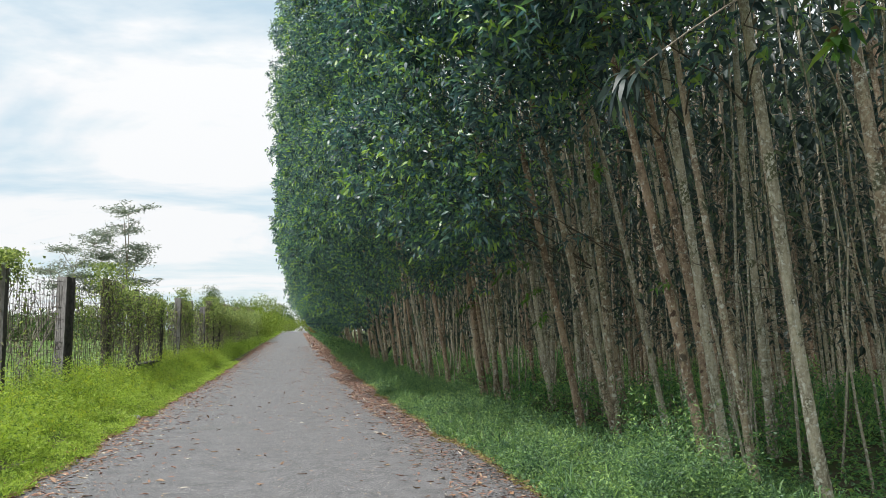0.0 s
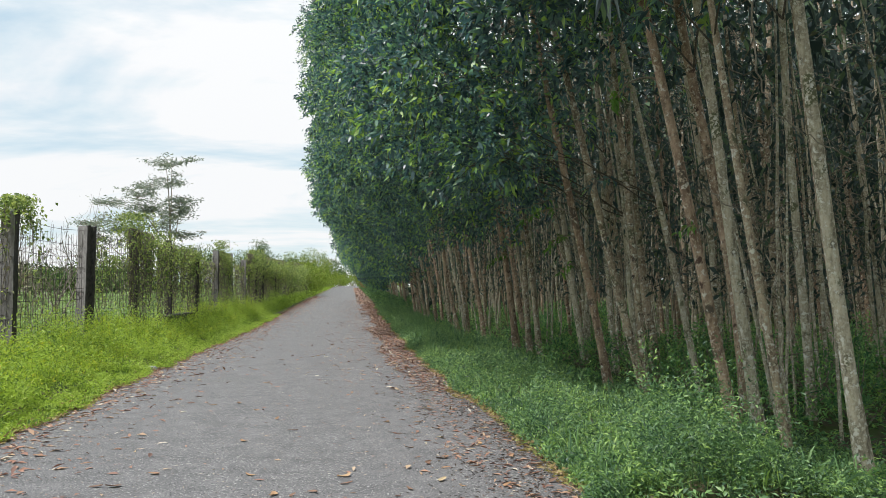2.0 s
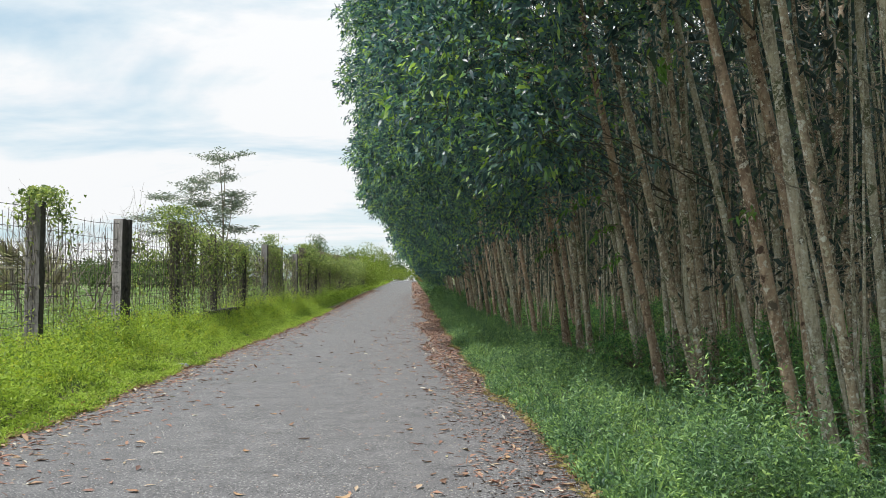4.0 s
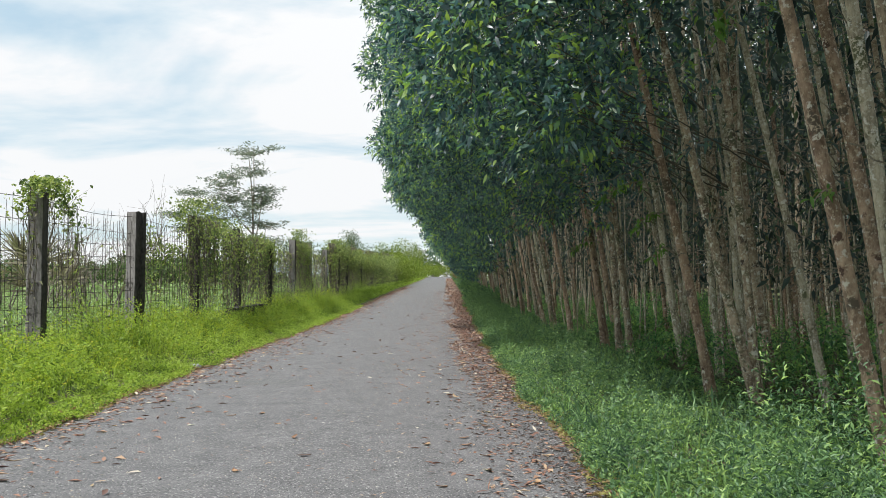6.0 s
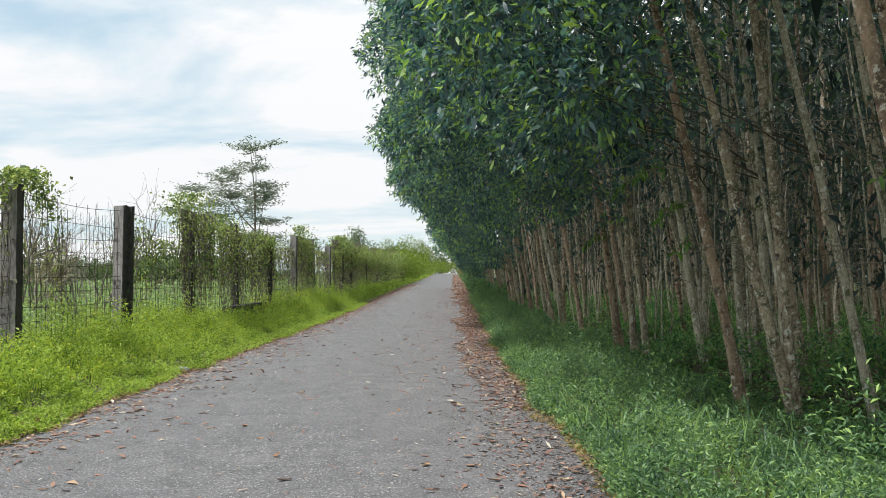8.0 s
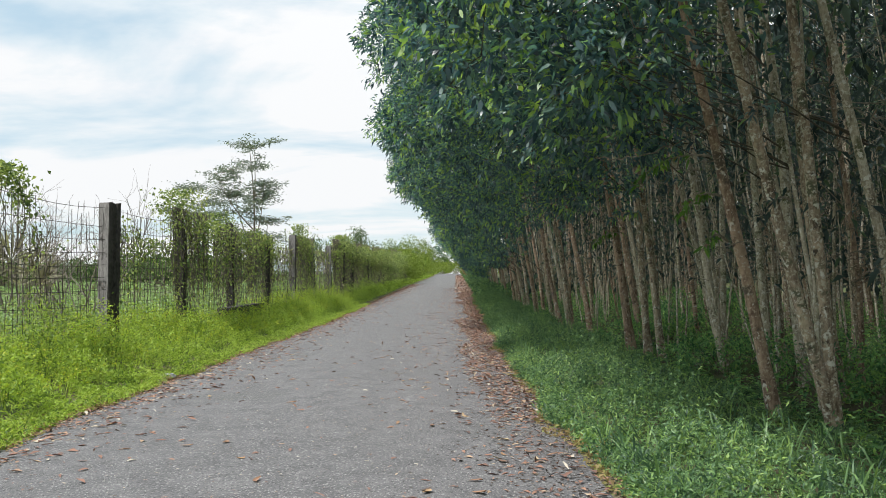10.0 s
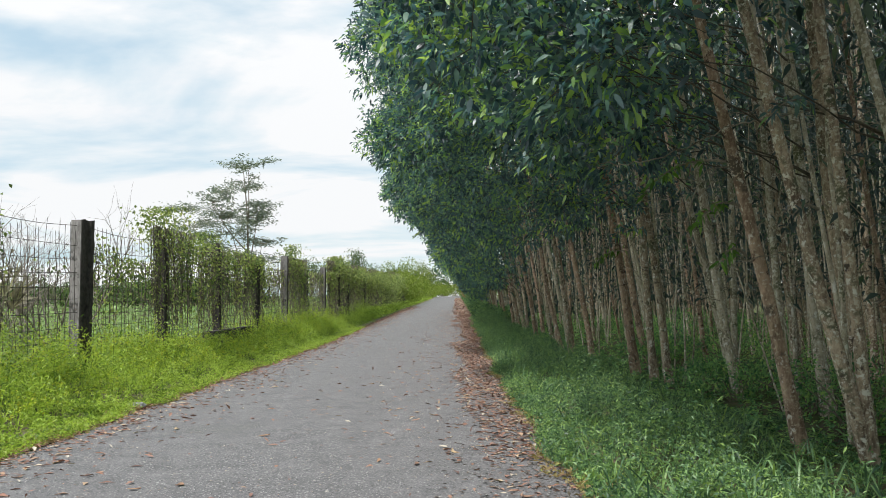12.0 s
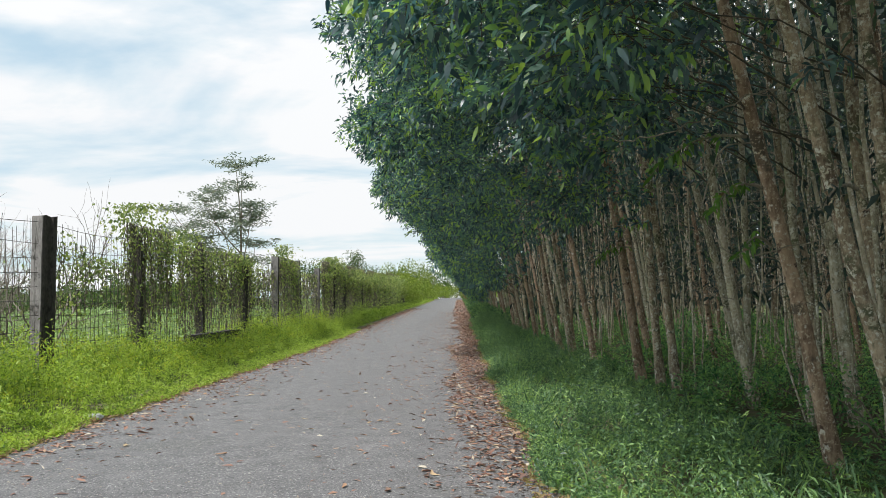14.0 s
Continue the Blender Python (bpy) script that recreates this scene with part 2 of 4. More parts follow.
def mesh_from(name, verts, tris=None, quads=None, mat=None, smooth=False):
    """A mesh from arrays of vertices, triangles and quads."""
    me = bpy.data.meshes.new(name)
    loops, starts, totals, pos = [], [], [], 0
    for faces, k in ((tris, 3), (quads, 4)):
        if faces is not None and len(faces):
            f = np.asarray(faces, dtype=np.int32)
            loops.append(f.ravel())
            starts.append(pos + np.arange(len(f), dtype=np.int32) * k)
            totals.append(np.full(len(f), k, dtype=np.int32))
            pos += f.size
    me.vertices.add(len(verts))
    me.vertices.foreach_set("co", np.asarray(verts, dtype=np.float32).ravel())
    me.loops.add(pos)
    me.loops.foreach_set("vertex_index", np.concatenate(loops))
    st = np.concatenate(starts)
    me.polygons.add(len(st))
    me.polygons.foreach_set("loop_start", st)
    me.polygons.foreach_set("loop_total", np.concatenate(totals))
    if smooth:
        me.polygons.foreach_set("use_smooth", np.ones(len(st), dtype=bool))
    if mat:
        me.materials.append(mat)
    me.update(calc_edges=True)
    return me


def leaves(name, P, D, length, width, mat, fine=False, droop=0.25, flat=False):
    """One mesh of many leaves: base points P, directions D, lengths and widths."""
    n = len(P)
    D = unit(D)
    if flat:
        ref = np.tile(np.array([0.0, 0.0, 1.0]), (n, 1)) + rng.normal(0, 0.18, (n, 3))
    else:
        ref = np.array([0.0, 0.0, 1.0]) + rng.normal(0, 0.75, (n, 3))
    S = unit(np.cross(D, ref))
    U = np.cross(S, D)
    l = np.broadcast_to(length, (n,))[:, None]
    w = np.broadcast_to(width, (n,))[:, None] * 0.5
    dn = np.array([0, 0, -1.0]) * droop * l
    if fine:
        a = P + D * l * 0.30 + U * 0.04 * l
        b = P + D * l * 0.68 + dn * 0.35 + U * 0.03 * l
        V = np.stack([P, a + S * w, a - S * w, b + S * w * 0.8, b - S * w * 0.8, P + D * l + dn], axis=1).reshape(-1, 3)
        o = np.arange(n)[:, None] * 6
        tris = np.concatenate([o + np.array([0, 2, 1]), o + np.array([3, 4, 5])])
        quads = o + np.array([1, 2, 4, 3])
        return mesh_from(name, V, tris, quads, mat)
    m = P + D * l * 0.45 + U * 0.12 * w
    V = np.stack([P, m + S * w + U * 0.3 * w, P + D * l + dn, m - S * w + U * 0.3 * w], axis=1).reshape(-1, 3)
    o = np.arange(n)[:, None] * 4
    tris = np.concatenate([o + np.array([0, 1, 2]), o + np.array([0, 2, 3])])
    return mesh_from(name, V, tris, None, mat)


def tube_arrays(pts, radii, sides=8):
    """Vertices and quads of a bent, tapered tube."""
    pts = np.asarray(pts, float)
    radii = np.asarray(radii, float)
    tan = unit(np.gradient(pts, axis=0))
    ref = np.array([0.31, 0.95, 0.05]) if abs(tan[0][2]) > 0.6 else np.array([0.0, 0.0, 1.0])
    a = unit(np.cross(tan, ref))
    b = np.cross(tan, a)
    ang = np.linspace(0, 2 * np.pi, sides, endpoint=False)
    ring = np.cos(ang)[None, :, None] * a[:, None] + np.sin(ang)[None, :, None] * b[:, None]
    V = (pts[:, None] + ring * radii[:, None, None]).reshape(-1, 3)
    k = len(pts)
    i = (np.arange(k - 1)[:, None] * sides + np.arange(sides)[None, :]).ravel()
    j = (np.arange(k - 1)[:, None] * sides + (np.arange(sides)[None, :] + 1) % sides).ravel()
    return V, np.stack([i, j, j + sides, i + sides], axis=1)


def tubes(name, items, mat, sides=8):
    """One mesh of several tubes (points, radii)."""
    Vs, Qs, off = [], [], 0
    for pts, radii in items:
        v, q = tube_arrays(pts, radii, sides)
        Vs.append(v)
        Qs.append(q + off)
        off += len(v)
    return mesh_from(name, np.concatenate(Vs), None, np.concatenate(Qs), mat, smooth=True)


def child(name, me, parent, label="", kind=""):
    ob = new(name, me)
    ob.parent = parent
    return tagged(ob, label, kind=kind)


def part(name, bm, material, parent, label=""):
    me = bpy.data.meshes.new(name)
    bm.to_mesh(me)
    bm.free()
    me.materials.append(material)
    return child(name, me, parent, label)


# ---- lie of the land ----
_gy = np.arange(-60.0, 600.0, 2.0)
_gz = np.interp(_gy, [-60, 20, 36, 46, 67, 107, 160, 185, 200, 260, 600], [0, 0, 0.01, 0.18, 0.46, 0.88, 1.45, 1.97, 1.97, 1.3, 1.0])
_gz = np.convolve(np.pad(_gz, 4, "edge"), np.ones(9) / 9, "valid")


def rise(y):
    return np.interp(y, _gy, _gz)


def drift(y):
    """How far the road and its rows swing to the right by y."""
    u = np.maximum(0, np.asarray(y, float) - 18)
    return 0.0128 * u * u / (u + 3)


ROAD_L, ROAD_R = -2.66, 2.44


def land(x, y):
    """Height of the ground outside the road's crown."""
    x = np.asarray(x, float)
    y = np.asarray(y, float)
    d = x - drift(y)
    left = np.clip((-d - 2.7) / 2.0, 0, 1)
    z = rise(y) + 0.16 * left * left * (3 - 2 * left)
    far = np.clip((-d - 5.5) / 14, 0, 1)
    z = z - 0.25 * far
    right = np.clip((d - 2.5) / 2, 0, 1)
    return z - 0.05 * right


def spread(a, b, step, far, growth=1.28):
    """Even steps from a to b, then growing ones out to far on both sides."""
    mid = list(np.arange(a, b + 1e-6, step))
    up, s = [], step
    p = b
    while p < far:
        s *= growth
        p += s
        up.append(p)
    dn, s, p = [], step, a
    while p > -far:
        s *= growth
        p -= s
        dn.append(p)
    return np.array(dn[::-1] + mid + up)


def grid_mesh(name, X, Y, Z, mat):
    ny, nx = X.shape
    V = np.stack([X, Y, Z], -1).reshape(-1, 3)
    i = (np.arange(ny - 1)[:, None] * nx + np.arange(nx - 1)[None, :]).ravel()
    return mesh_from(name, V, None, np.stack([i, i + 1, i + nx + 1, i + nx], 1), mat, smooth=True)


gx = spread(-14, 14, 0.5, 2500)
gyy = spread(-20, 215, 1.0, 2500)
GX, GY = np.meshgrid(gx, gyy)
GXs = GX + drift(np.clip(GY, -60, 200))
GZ = land(GXs, GY) + 0.02 * np.sin(GX * 1.7 + GY * 0.9) * (np.abs(GX) > 4)
ground = tagged(new("ground", grid_mesh("ground", GXs, GY, GZ, M_SOIL)), "brown earth with patches of short grass", "ground", kind="structure")

# road: ragged edges, slight crown
ry = np.arange(-18.0, 215.0, 0.25)
rx = np.linspace(0, 1, 13)
edge_l = ROAD_L + np.array([noise.noise(Vector((0.3, v * 0.9, 1.0))) * 0.10 + noise.noise(Vector((5.3, v * 3.1, 1.0))) * 0.05 for v in ry])
edge_r = ROAD_R + np.array([noise.noise(Vector((9.3, v * 0.9, 1.0))) * 0.08 + noise.noise(Vector((2.3, v * 3.1, 7.0))) * 0.05 for v in ry])
RX = edge_l[:, None] + (edge_r - edge_l)[:, None] * rx[None, :] + drift(ry)[:, None]
RY = np.repeat(ry[:, None], 13, 1)
RZ = rise(RY) + 0.012 + 0.03 * (1 - (2 * rx[None, :] - 1) ** 2)
RZ[:, 0] -= 0.012
RZ[:, -1] -= 0.012
road = tagged(new("road", grid_mesh("road", RX, RY, RZ, M_ROAD)), "worn grey asphalt lane with ragged edges", "road", kind="structure")


def shoulder(name, a, b):
    """A strip of trodden earth beside the asphalt."""
    u = np.linspace(a, b, 6)
    X = u[None, :] + drift(ry)[:, None]
    Y = np.repeat(ry[:, None], 6, 1)
    Z = land(X, Y) + 0.010 + 0.005 * np.sin(Y * 2.3 + X * 5)
    return tagged(new(name, grid_mesh(name, X, Y, Z, M_SHOULDER)), "strip of bare earth and short grass along the asphalt", "verge", kind="structure")


shoulder("shoulder_left", -3.25, -2.60)
shoulder("shoulder_right", 2.36, 2.85)


# ---- trees of the plantation ----
def trunk_points(height, lean_x, lean_y, bend, seed, n=16):
    r = np.random.default_rng(seed)
    z = np.linspace(-0.15, height, n)
    ph = r.uniform(0, 6.28, 2)
    x = lean_x * z + bend * np.sin(z * 0.9 + ph[0]) * np.clip(z, 0, 1) - 0.008 * lean_x * 10 * np.clip(z - 4, 0, 9) ** 2 * 0.15
    y = lean_y * z + bend * np.sin(z * 0.7 + ph[1]) * np.clip(z, 0, 1)
    return np.stack([x, y, z], 1)


def trunk_radii(pts, r0):
    z = pts[:, 2]
    top = z[-1]
    return 0.84 * r0 * (1.0 - 0.72 * np.clip(z / top, 0, 1)) + r0 * 0.35 * np.exp(-np.clip(z + 0.1, 0, 9) * 5.0)


def reach(z):
    """How far the road-side crown stands out from the row of trunks at height z."""
    return np.interp(z, [1.8, 2.5, 3.0, 3.6, 4.5, 6, 9, 11, 12.5], [-1.4, -2.3, -3.0, -3.6, -4.2, -4.9, -5.1, -4.4, -1.5])


def front_crown(seed, lean, boughs, clumps, per, size, fine, zmin=2.15, out=1.0, bias=1.0, face=-5.3):
    """Boughs of drooping leaf tufts on a tree at the wood's edge: it hangs out over the road."""
    global rng
    r = np.random.default_rng(seed)
    P, D, S, branches = [], [], [], []
    for i in range(boughs):
        R = r.uniform(0.40, 0.82)
        z1 = zmin + 0.4 * R + (11.9 - zmin) * r.uniform() ** bias
        z0 = max(zmin - 0.2, z1 - r.uniform(0.4, 1.8))
        az = np.radians(r.normal(180, 40))
        far = -reach(z1) * out * r.uniform(0.35, 1.0) ** 0.55 + lean * z0
        p0 = np.array([lean * z0, 0, z0])
        c = p0 + np.array([np.cos(az) * far, np.sin(az) * min(far, 2.0), z1 - z0])
        c[0] = max(c[0], face + 0.8 * R + abs(r.normal(0, 0.12)))
        if c[0] > -1.1 and (z1 < 4.6 and r.uniform() < 0.65 or r.uniform() < 0.4):
            continue
        t = np.linspace(0, 1, 7)[:, None]
        mid = p0 + (c - p0) * 0.45 + np.array([0, 0, 0.3])
        pts = p0 * (1 - t) ** 2 + 2 * mid * t * (1 - t) + c * t ** 2 + r.normal(0, 0.10, (7, 3)) * np.sqrt(t)
        if i % 6 == 0:
            branches.append((pts, np.linspace(0.010, 0.004, 7)))
        for j in range(clumps):
            v = unit(r.normal(0, 1, 3) + np.array([-0.35, 0.0, 0.25]))
            q = c + v * R * r.uniform(0.7, 1.0) * np.array([0.95, 1.15, 0.8])
            if q[2] < zmin:
                continue
            if j % 12 == 0 and z1 < 6:
                branches.append((np.array([c, (c + q) / 2 + np.array([0, 0, 0.05]), q]), np.array([0.005, 0.004, 0.0025])))
            k = int(per * r.uniform(0.6, 1.3))
            P.append(q + r.normal(0, 0.055, (k, 3)))
            D.append(r.normal(0, 0.55, (k, 3)) + v * 0.55 + np.array([-0.05, 0, -0.08]))
            S.append(size * r.uniform(0.7, 1.25, k))
    P, D, S = np.concatenate(P), np.concatenate(D), np.concatenate(S)
    rng = r
    return leaves("crown", P, D, S, S * r.uniform(0.30, 0.42, len(P)), M_LEAF, fine, 0.18), tubes("branch", branches, M_BRANCH, 4)


def inner_crown(seed, top, size):
    """A slim crown high on the stem, with dead twigs and few leaves below it."""
    r = np.random.default_rng(seed)
    n = 210
    z = 4.6 + (top - 4.6) * r.beta(1.6, 1.3, n)
    rad = 1.55 * np.sqrt(r.uniform(0, 1, n))
    az = r.uniform(0, 6.28, n)
    P = np.stack([np.cos(az) * rad - 0.07 * z, np.sin(az) * rad, z], 1)
    m = 480
    z2 = 1.3 + 4.6 * r.uniform(0, 1, m) ** 0.7
    rad2 = r.uniform(0.15, 1.3, m)
    az2 = r.uniform(0, 6.28, m)
    P2 = np.stack([np.cos(az2) * rad2 - 0.07 * z2, np.sin(az2) * rad2, z2], 1)
    D = np.concatenate([r.normal(0, 0.8, (n, 3)) + np.array([0, 0, -0.3]), r.normal(0, 0.8, (m, 3)) + np.array([0, 0, -0.5])])
    ln = np.concatenate([r.uniform(0.8, 1.3, n) * size, r.uniform(0.10, 0.20, m)])
    twigs = []
    for i in range(38):
        z0 = r.uniform(1.2, 6.0)
        a = r.uniform(0, 6.28)
        R = r.uniform(0.5, 1.5)
        t = np.linspace(0, 1, 5)[:, None]
        p = np.array([-0.08 * z0, 0, z0]) + t * np.array([np.cos(a) * R, np.sin(a) * R, r.uniform(-0.1, 0.9)]) + r.normal(0, 0.06, (5, 3)) * t
        twigs.append((p, np.linspace(0.010, 0.003, 5)))
    global rng
    rng = r
    return leaves("crown", np.concatenate([P, P2]), D, ln, ln * 0.36, M_LEAF_SHADED), tubes("branch", twigs, M_TWIG, 3)


TRUNK_LEAN = -0.17
HIGH_CROWNS = [front_crown(11 + k, TRUNK_LEAN, 54, 14, 13, 0.14, False, 3.9, 0.7, 1.0, -3.4) for k in range(2)]
MID_CROWNS = [front_crown(15 + k, TRUNK_LEAN, 56, 18, 15, 0.108, True, 2.85, 0.95, 1.0, -4.1) for k in range(3)]
NEAR_CROWNS = [front_crown(21 + k, TRUNK_LEAN, 52, 21, 18, 0.095, False, 2.5, 1.18, 1.0, -5.1) for k in range(3)]
FAR_CROWNS = [front_crown(31 + k, TRUNK_LEAN, 52, 16, 9, 0.155, False, 1.7, 1.15) for k in range(3)]
FARTHEST_CROWNS = [front_crown(41 + k, TRUNK_LEAN, 66, 12, 6, 0.26, False, 0.9, 1.12) for k in range(2)]
INNER_CROWNS = [inner_crown(51 + k, 11.5, 0.34) for k in range(4)]
BARKS = [M_BARK, M_BARK_PALE, M_BARK_RED]


def edge_crown(y, k):
    """The crown for a tree of the outer row at y."""
    for limit, crowns in ((2.0, FARTHEST_CROWNS), (11.2, HIGH_CROWNS), (17.5, MID_CROWNS), (34, NEAR_CROWNS), (75, FAR_CROWNS), (999, FARTHEST_CROWNS)):
        if y < limit:
            return crowns[k % len(crowns)]


TREE_LABELS = {0: "slim acacia with brown lichen-spotted bark and dense crown", 1: "slim acacia with pale mottled bark and dark leaves",
               2: "slim acacia with reddish-brown bark and white lichen"}


def tree(x, y, r0, stems, crown=None, bark=0, height=11.5, seed=0, turn=0.0, bend=0.055, group="plantation trees"):
    """An acacia at (x, y). stems: (lean to x, lean to y) of each stem from the root."""
    ob = new("acacia_tree")
    ob.location = (x, y, float(land(x, y)))
    ob.rotation_euler = (0, 0, radians(turn))
    tagged(ob, TREE_LABELS[bark], "tree", group)
    for k, (lx, ly) in enumerate(stems):
        pts = trunk_points(height, lx, ly, bend, seed * 7 + k)
        child("trunk", tubes("trunk", [(pts, trunk_radii(pts, r0 * (1 if k == 0 else 0.9)))], BARKS[bark], 12), ob)
    if crown:
        child("crown", crown[0], ob, kind="stuff")
        child("branch", crown[1], ob, "thin bare side branches", "stuff")
    return ob


# the stems that stand at the wood's edge: x, y, radius, leans, bark
EDGE = [
    (4.9, -6.2, 0.08, [(-0.15, 0.0)], 0), (5.1, -3.9, 0.075, [(-0.14, 0.0)], 1), (4.8, -1.8, 0.08, [(-0.15, 0.0)], 2), (5.0, 0.9, 0.075, [(-0.14, 0.0)], 0),
    (4.80, 3.1, 0.08, [(-0.15, 0.0)], 0), (4.95, 5.0, 0.075, [(-0.14, 0.02)], 1), (5.25, 6.5, 0.085, [(-0.13, 0.0)], 0),
    (4.87, 7.45, 0.075, [(-0.145, -0.02)], 1), (5.06, 7.75, 0.07, [(-0.15, -0.02)], 0), (4.64, 8.26, 0.05, [(-0.165, -0.02)], 0),
    (4.50, 8.95, 0.070, [(-0.215, -0.01)], 2), (4.78, 9.05, 0.07, [(-0.145, -0.02)], 1),
    (5.99, 10.25, 0.065, [(-0.07, -0.03)], 1), (5.65, 12.54, 0.06, [(-0.22, -0.02)], 1),
    (4.92, 12.72, 0.073, [(-0.265, -0.05), (-0.105, -0.06)], 0), (4.58, 13.32, 0.074, [(-0.21, -0.05)], 2),
    (6.45, 18.55, 0.075, [(-0.085, -0.05)], 0), (5.97, 19.4, 0.075, [(-0.235, -0.05), (0.0, -0.04)], 1),
    (4.99, 19.58, 0.075, [(-0.12, -0.05)], 0), (4.96, 20.47, 0.08, [(-0.065, -0.05)], 0), (4.87, 21.5, 0.10, [(-0.14, -0.05)], 2),
    (5.6, 16.2, 0.06, [(-0.06, 0.0)], 1),
]
for k, (x, y, r0, stems, bark) in enumerate(EDGE):
    tree(x, y, r0, stems, edge_crown(y, k), bark, seed=k + 1, bend=0.02)


def sprig(owner, root, tip, n, size, mat, seed, droop=0.35, spread_back=0.16):
    """A leafy side branch of a tree that hangs out to tip, in world places."""
    global rng
    rng = np.random.default_rng(seed)
    o = np.array(owner.location)
    a, b = np.array(root) - o, np.array(tip) - o
    t = np.linspace(0, 1, 9)[:, None]
    mid = a * 0.4 + b * 0.6 + np.array([0, 0, 0.25])
    pts = a * (1 - t) ** 2 + 2 * mid * t * (1 - t) + b * t ** 2
    child("branch", tubes("branch", [(pts, np.linspace(0.014, 0.003, 9))], M_TWIG, 6), owner)
    q = (1 - spread_back * rng.uniform(0, 1, n))[:, None]
    P = a * (1 - q) ** 2 + 2 * mid * q * (1 - q) + b * q ** 2 + rng.normal(0, 0.02, (n, 3))
    D = rng.normal(0, 0.7, (n, 3)) + np.array([-0.2, -0.1, -0.35])
    ln = size * rng.uniform(0.7, 1.25, n)
    child("sprig", leaves("sprig", P, D, ln, ln * rng.uniform(0.28, 0.38, n), mat, True, droop), owner, kind="stuff")


M_FRESH = leaf_mat("fresh_leaves", [(0.0, (0.06, 0.14, 0.03)), (0.7, (0.12, 0.25, 0.04)), (0.9, (0.19, 0.34, 0.06)), (1.0, (0.20, 0.11, 0.08))], 0.45, 0.35, 0.4)
edge_trees = [o for o in scene.collection.objects if o.name.startswith("acacia_tree")]
sprig(edge_trees[5], (4.1, 5.0, 4.1), (3.40, 4.95, 3.28), 22, 0.17, M_FRESH, 1, 0.35, 0.3)
sprig(edge_trees[5], (4.2, 5.0, 4.2), (3.55, 4.9, 3.40), 20, 0.16, M_LEAF, 2, 0.45, 0.3)
sprig(edge_trees[5], (4.3, 5.0, 4.4), (1.96, 5.0, 3.02), 34, 0.15, M_LEAF_SHADED, 3, 0.9, 0.16)
sprig(edge_trees[10], (3.75, 8.95, 3.5), (3.25, 8.9, 3.22), 22, 0.10, M_FRESH, 4)
sprig(edge_trees[15], (4.05, 13.2, 2.2), (3.55, 12.9, 1.95), 46, 0.085, M_FRESH, 5, 0.35, 0.75)
sprig(edge_trees[15], (4.1, 13.2, 1.75), (3.75, 12.9, 1.62), 34, 0.08, M_FRESH, 6, 0.35, 0.7)
sprig(edge_trees[15], (3.95, 13.2, 2.6), (3.25, 13.4, 2.35), 40, 0.09, M_FRESH, 7, 0.35, 0.8)
sprig(edge_trees[14], (4.5, 12.6, 2.1), (4.05, 12.2, 1.85), 36, 0.085, M_LEAF_SHADED, 8, 0.35, 0.8)
sprig(edge_trees[14], (4.6, 12.6, 2.9), (3.9, 12.0, 2.75), 44, 0.10, M_LEAF, 9, 0.35, 0.8)
sprig(edge_trees[10], (4.2, 8.95, 1.9), (3.85, 8.7, 1.95), 16, 0.08, M_FRESH, 10, 0.35, 0.6)
sprig(edge_trees[20], (4.8, 21.4, 2.2), (4.1, 21.0, 2.0), 50, 0.11, M_FRESH, 11, 0.35, 0.8)
sprig(edge_trees[18], (4.8, 19.5, 2.4), (4.0, 19.0, 2.3), 50, 0.11, M_LEAF, 12, 0.35, 0.8)


def hanging_vine(points, seed):
    """A dry bare vine that loops between stems: a smooth curve through a few points."""
    r = np.random.default_rng(seed)
    p = np.array(points, float)
    u = np.linspace(0, len(p) - 1, 26)
    pts = np.stack([np.interp(u, np.arange(len(p)), p[:, k]) for k in range(3)], 1)
    for _ in range(4):
        pts[1:-1] = (pts[:-2] + 2 * pts[1:-1] + pts[2:]) / 4
    pts[1:-1] += r.normal(0, 0.012, (24, 3))
    ob = new("hanging_vine", tubes("hanging_vine", [(pts, np.linspace(0.0075, 0.0045, 26))], M_TWIG, 6))
    return tagged(ob, "thin dry bare vine looping between the trunks", "vine", "vines in the wood")


hanging_vine([(3.98, 13.2, 2.55), (3.65, 13.0, 2.5), (3.5, 13.0, 1.9), (3.75, 13.0, 1.62), (4.2, 12.9, 1.75), (4.5, 12.7, 1.8)], 1)
hanging_vine([(4.3, 12.6, 2.9), (3.9, 12.8, 2.85), (3.2, 13.0, 2.55), (2.8, 13.2, 2.6)], 2)
hanging_vine([(4.2, 8.9, 2.4), (4.6, 8.6, 2.05), (5.0, 8.4, 1.95), (5.5, 8.3, 2.2)], 3)
hanging_vine([(4.5, 7.4, 2.7), (4.9, 7.8, 2.2), (5.4, 8.6, 2.0), (5.9, 9.6, 2.1)], 4)
hanging_vine([(4.7, 20.3, 2.6), (4.4, 19.8, 2.0), (4.6, 19.4, 1.6), (5.2, 19.3, 1.9)], 5)
hanging_vine([(5.5, 12.5, 2.4), (5.2, 12.2, 1.5), (5.5, 11.8, 1.1), (5.9, 10.4, 1.8)], 6)
hanging_vine([(4.6, 21.4, 2.9), (4.2, 21.6, 2.2), (4.4, 22.4, 1.8), (5.0, 23.2, 2.3)], 7)
hanging_vine([(3.86, 7.2, 3.7), (3.87, 7.2, 3.19), (3.97, 7.2, 2.9), (4.12, 7.2, 2.76), (4.35, 7.2, 2.61), (4.63, 7.2, 2.5), (5.2, 7.3, 2.25)], 9)
hanging_vine([(6.3, 18.4, 2.7), (5.9, 17.8, 1.9), (5.7, 16.9, 1.7), (5.5, 16.2, 2.3)], 8)
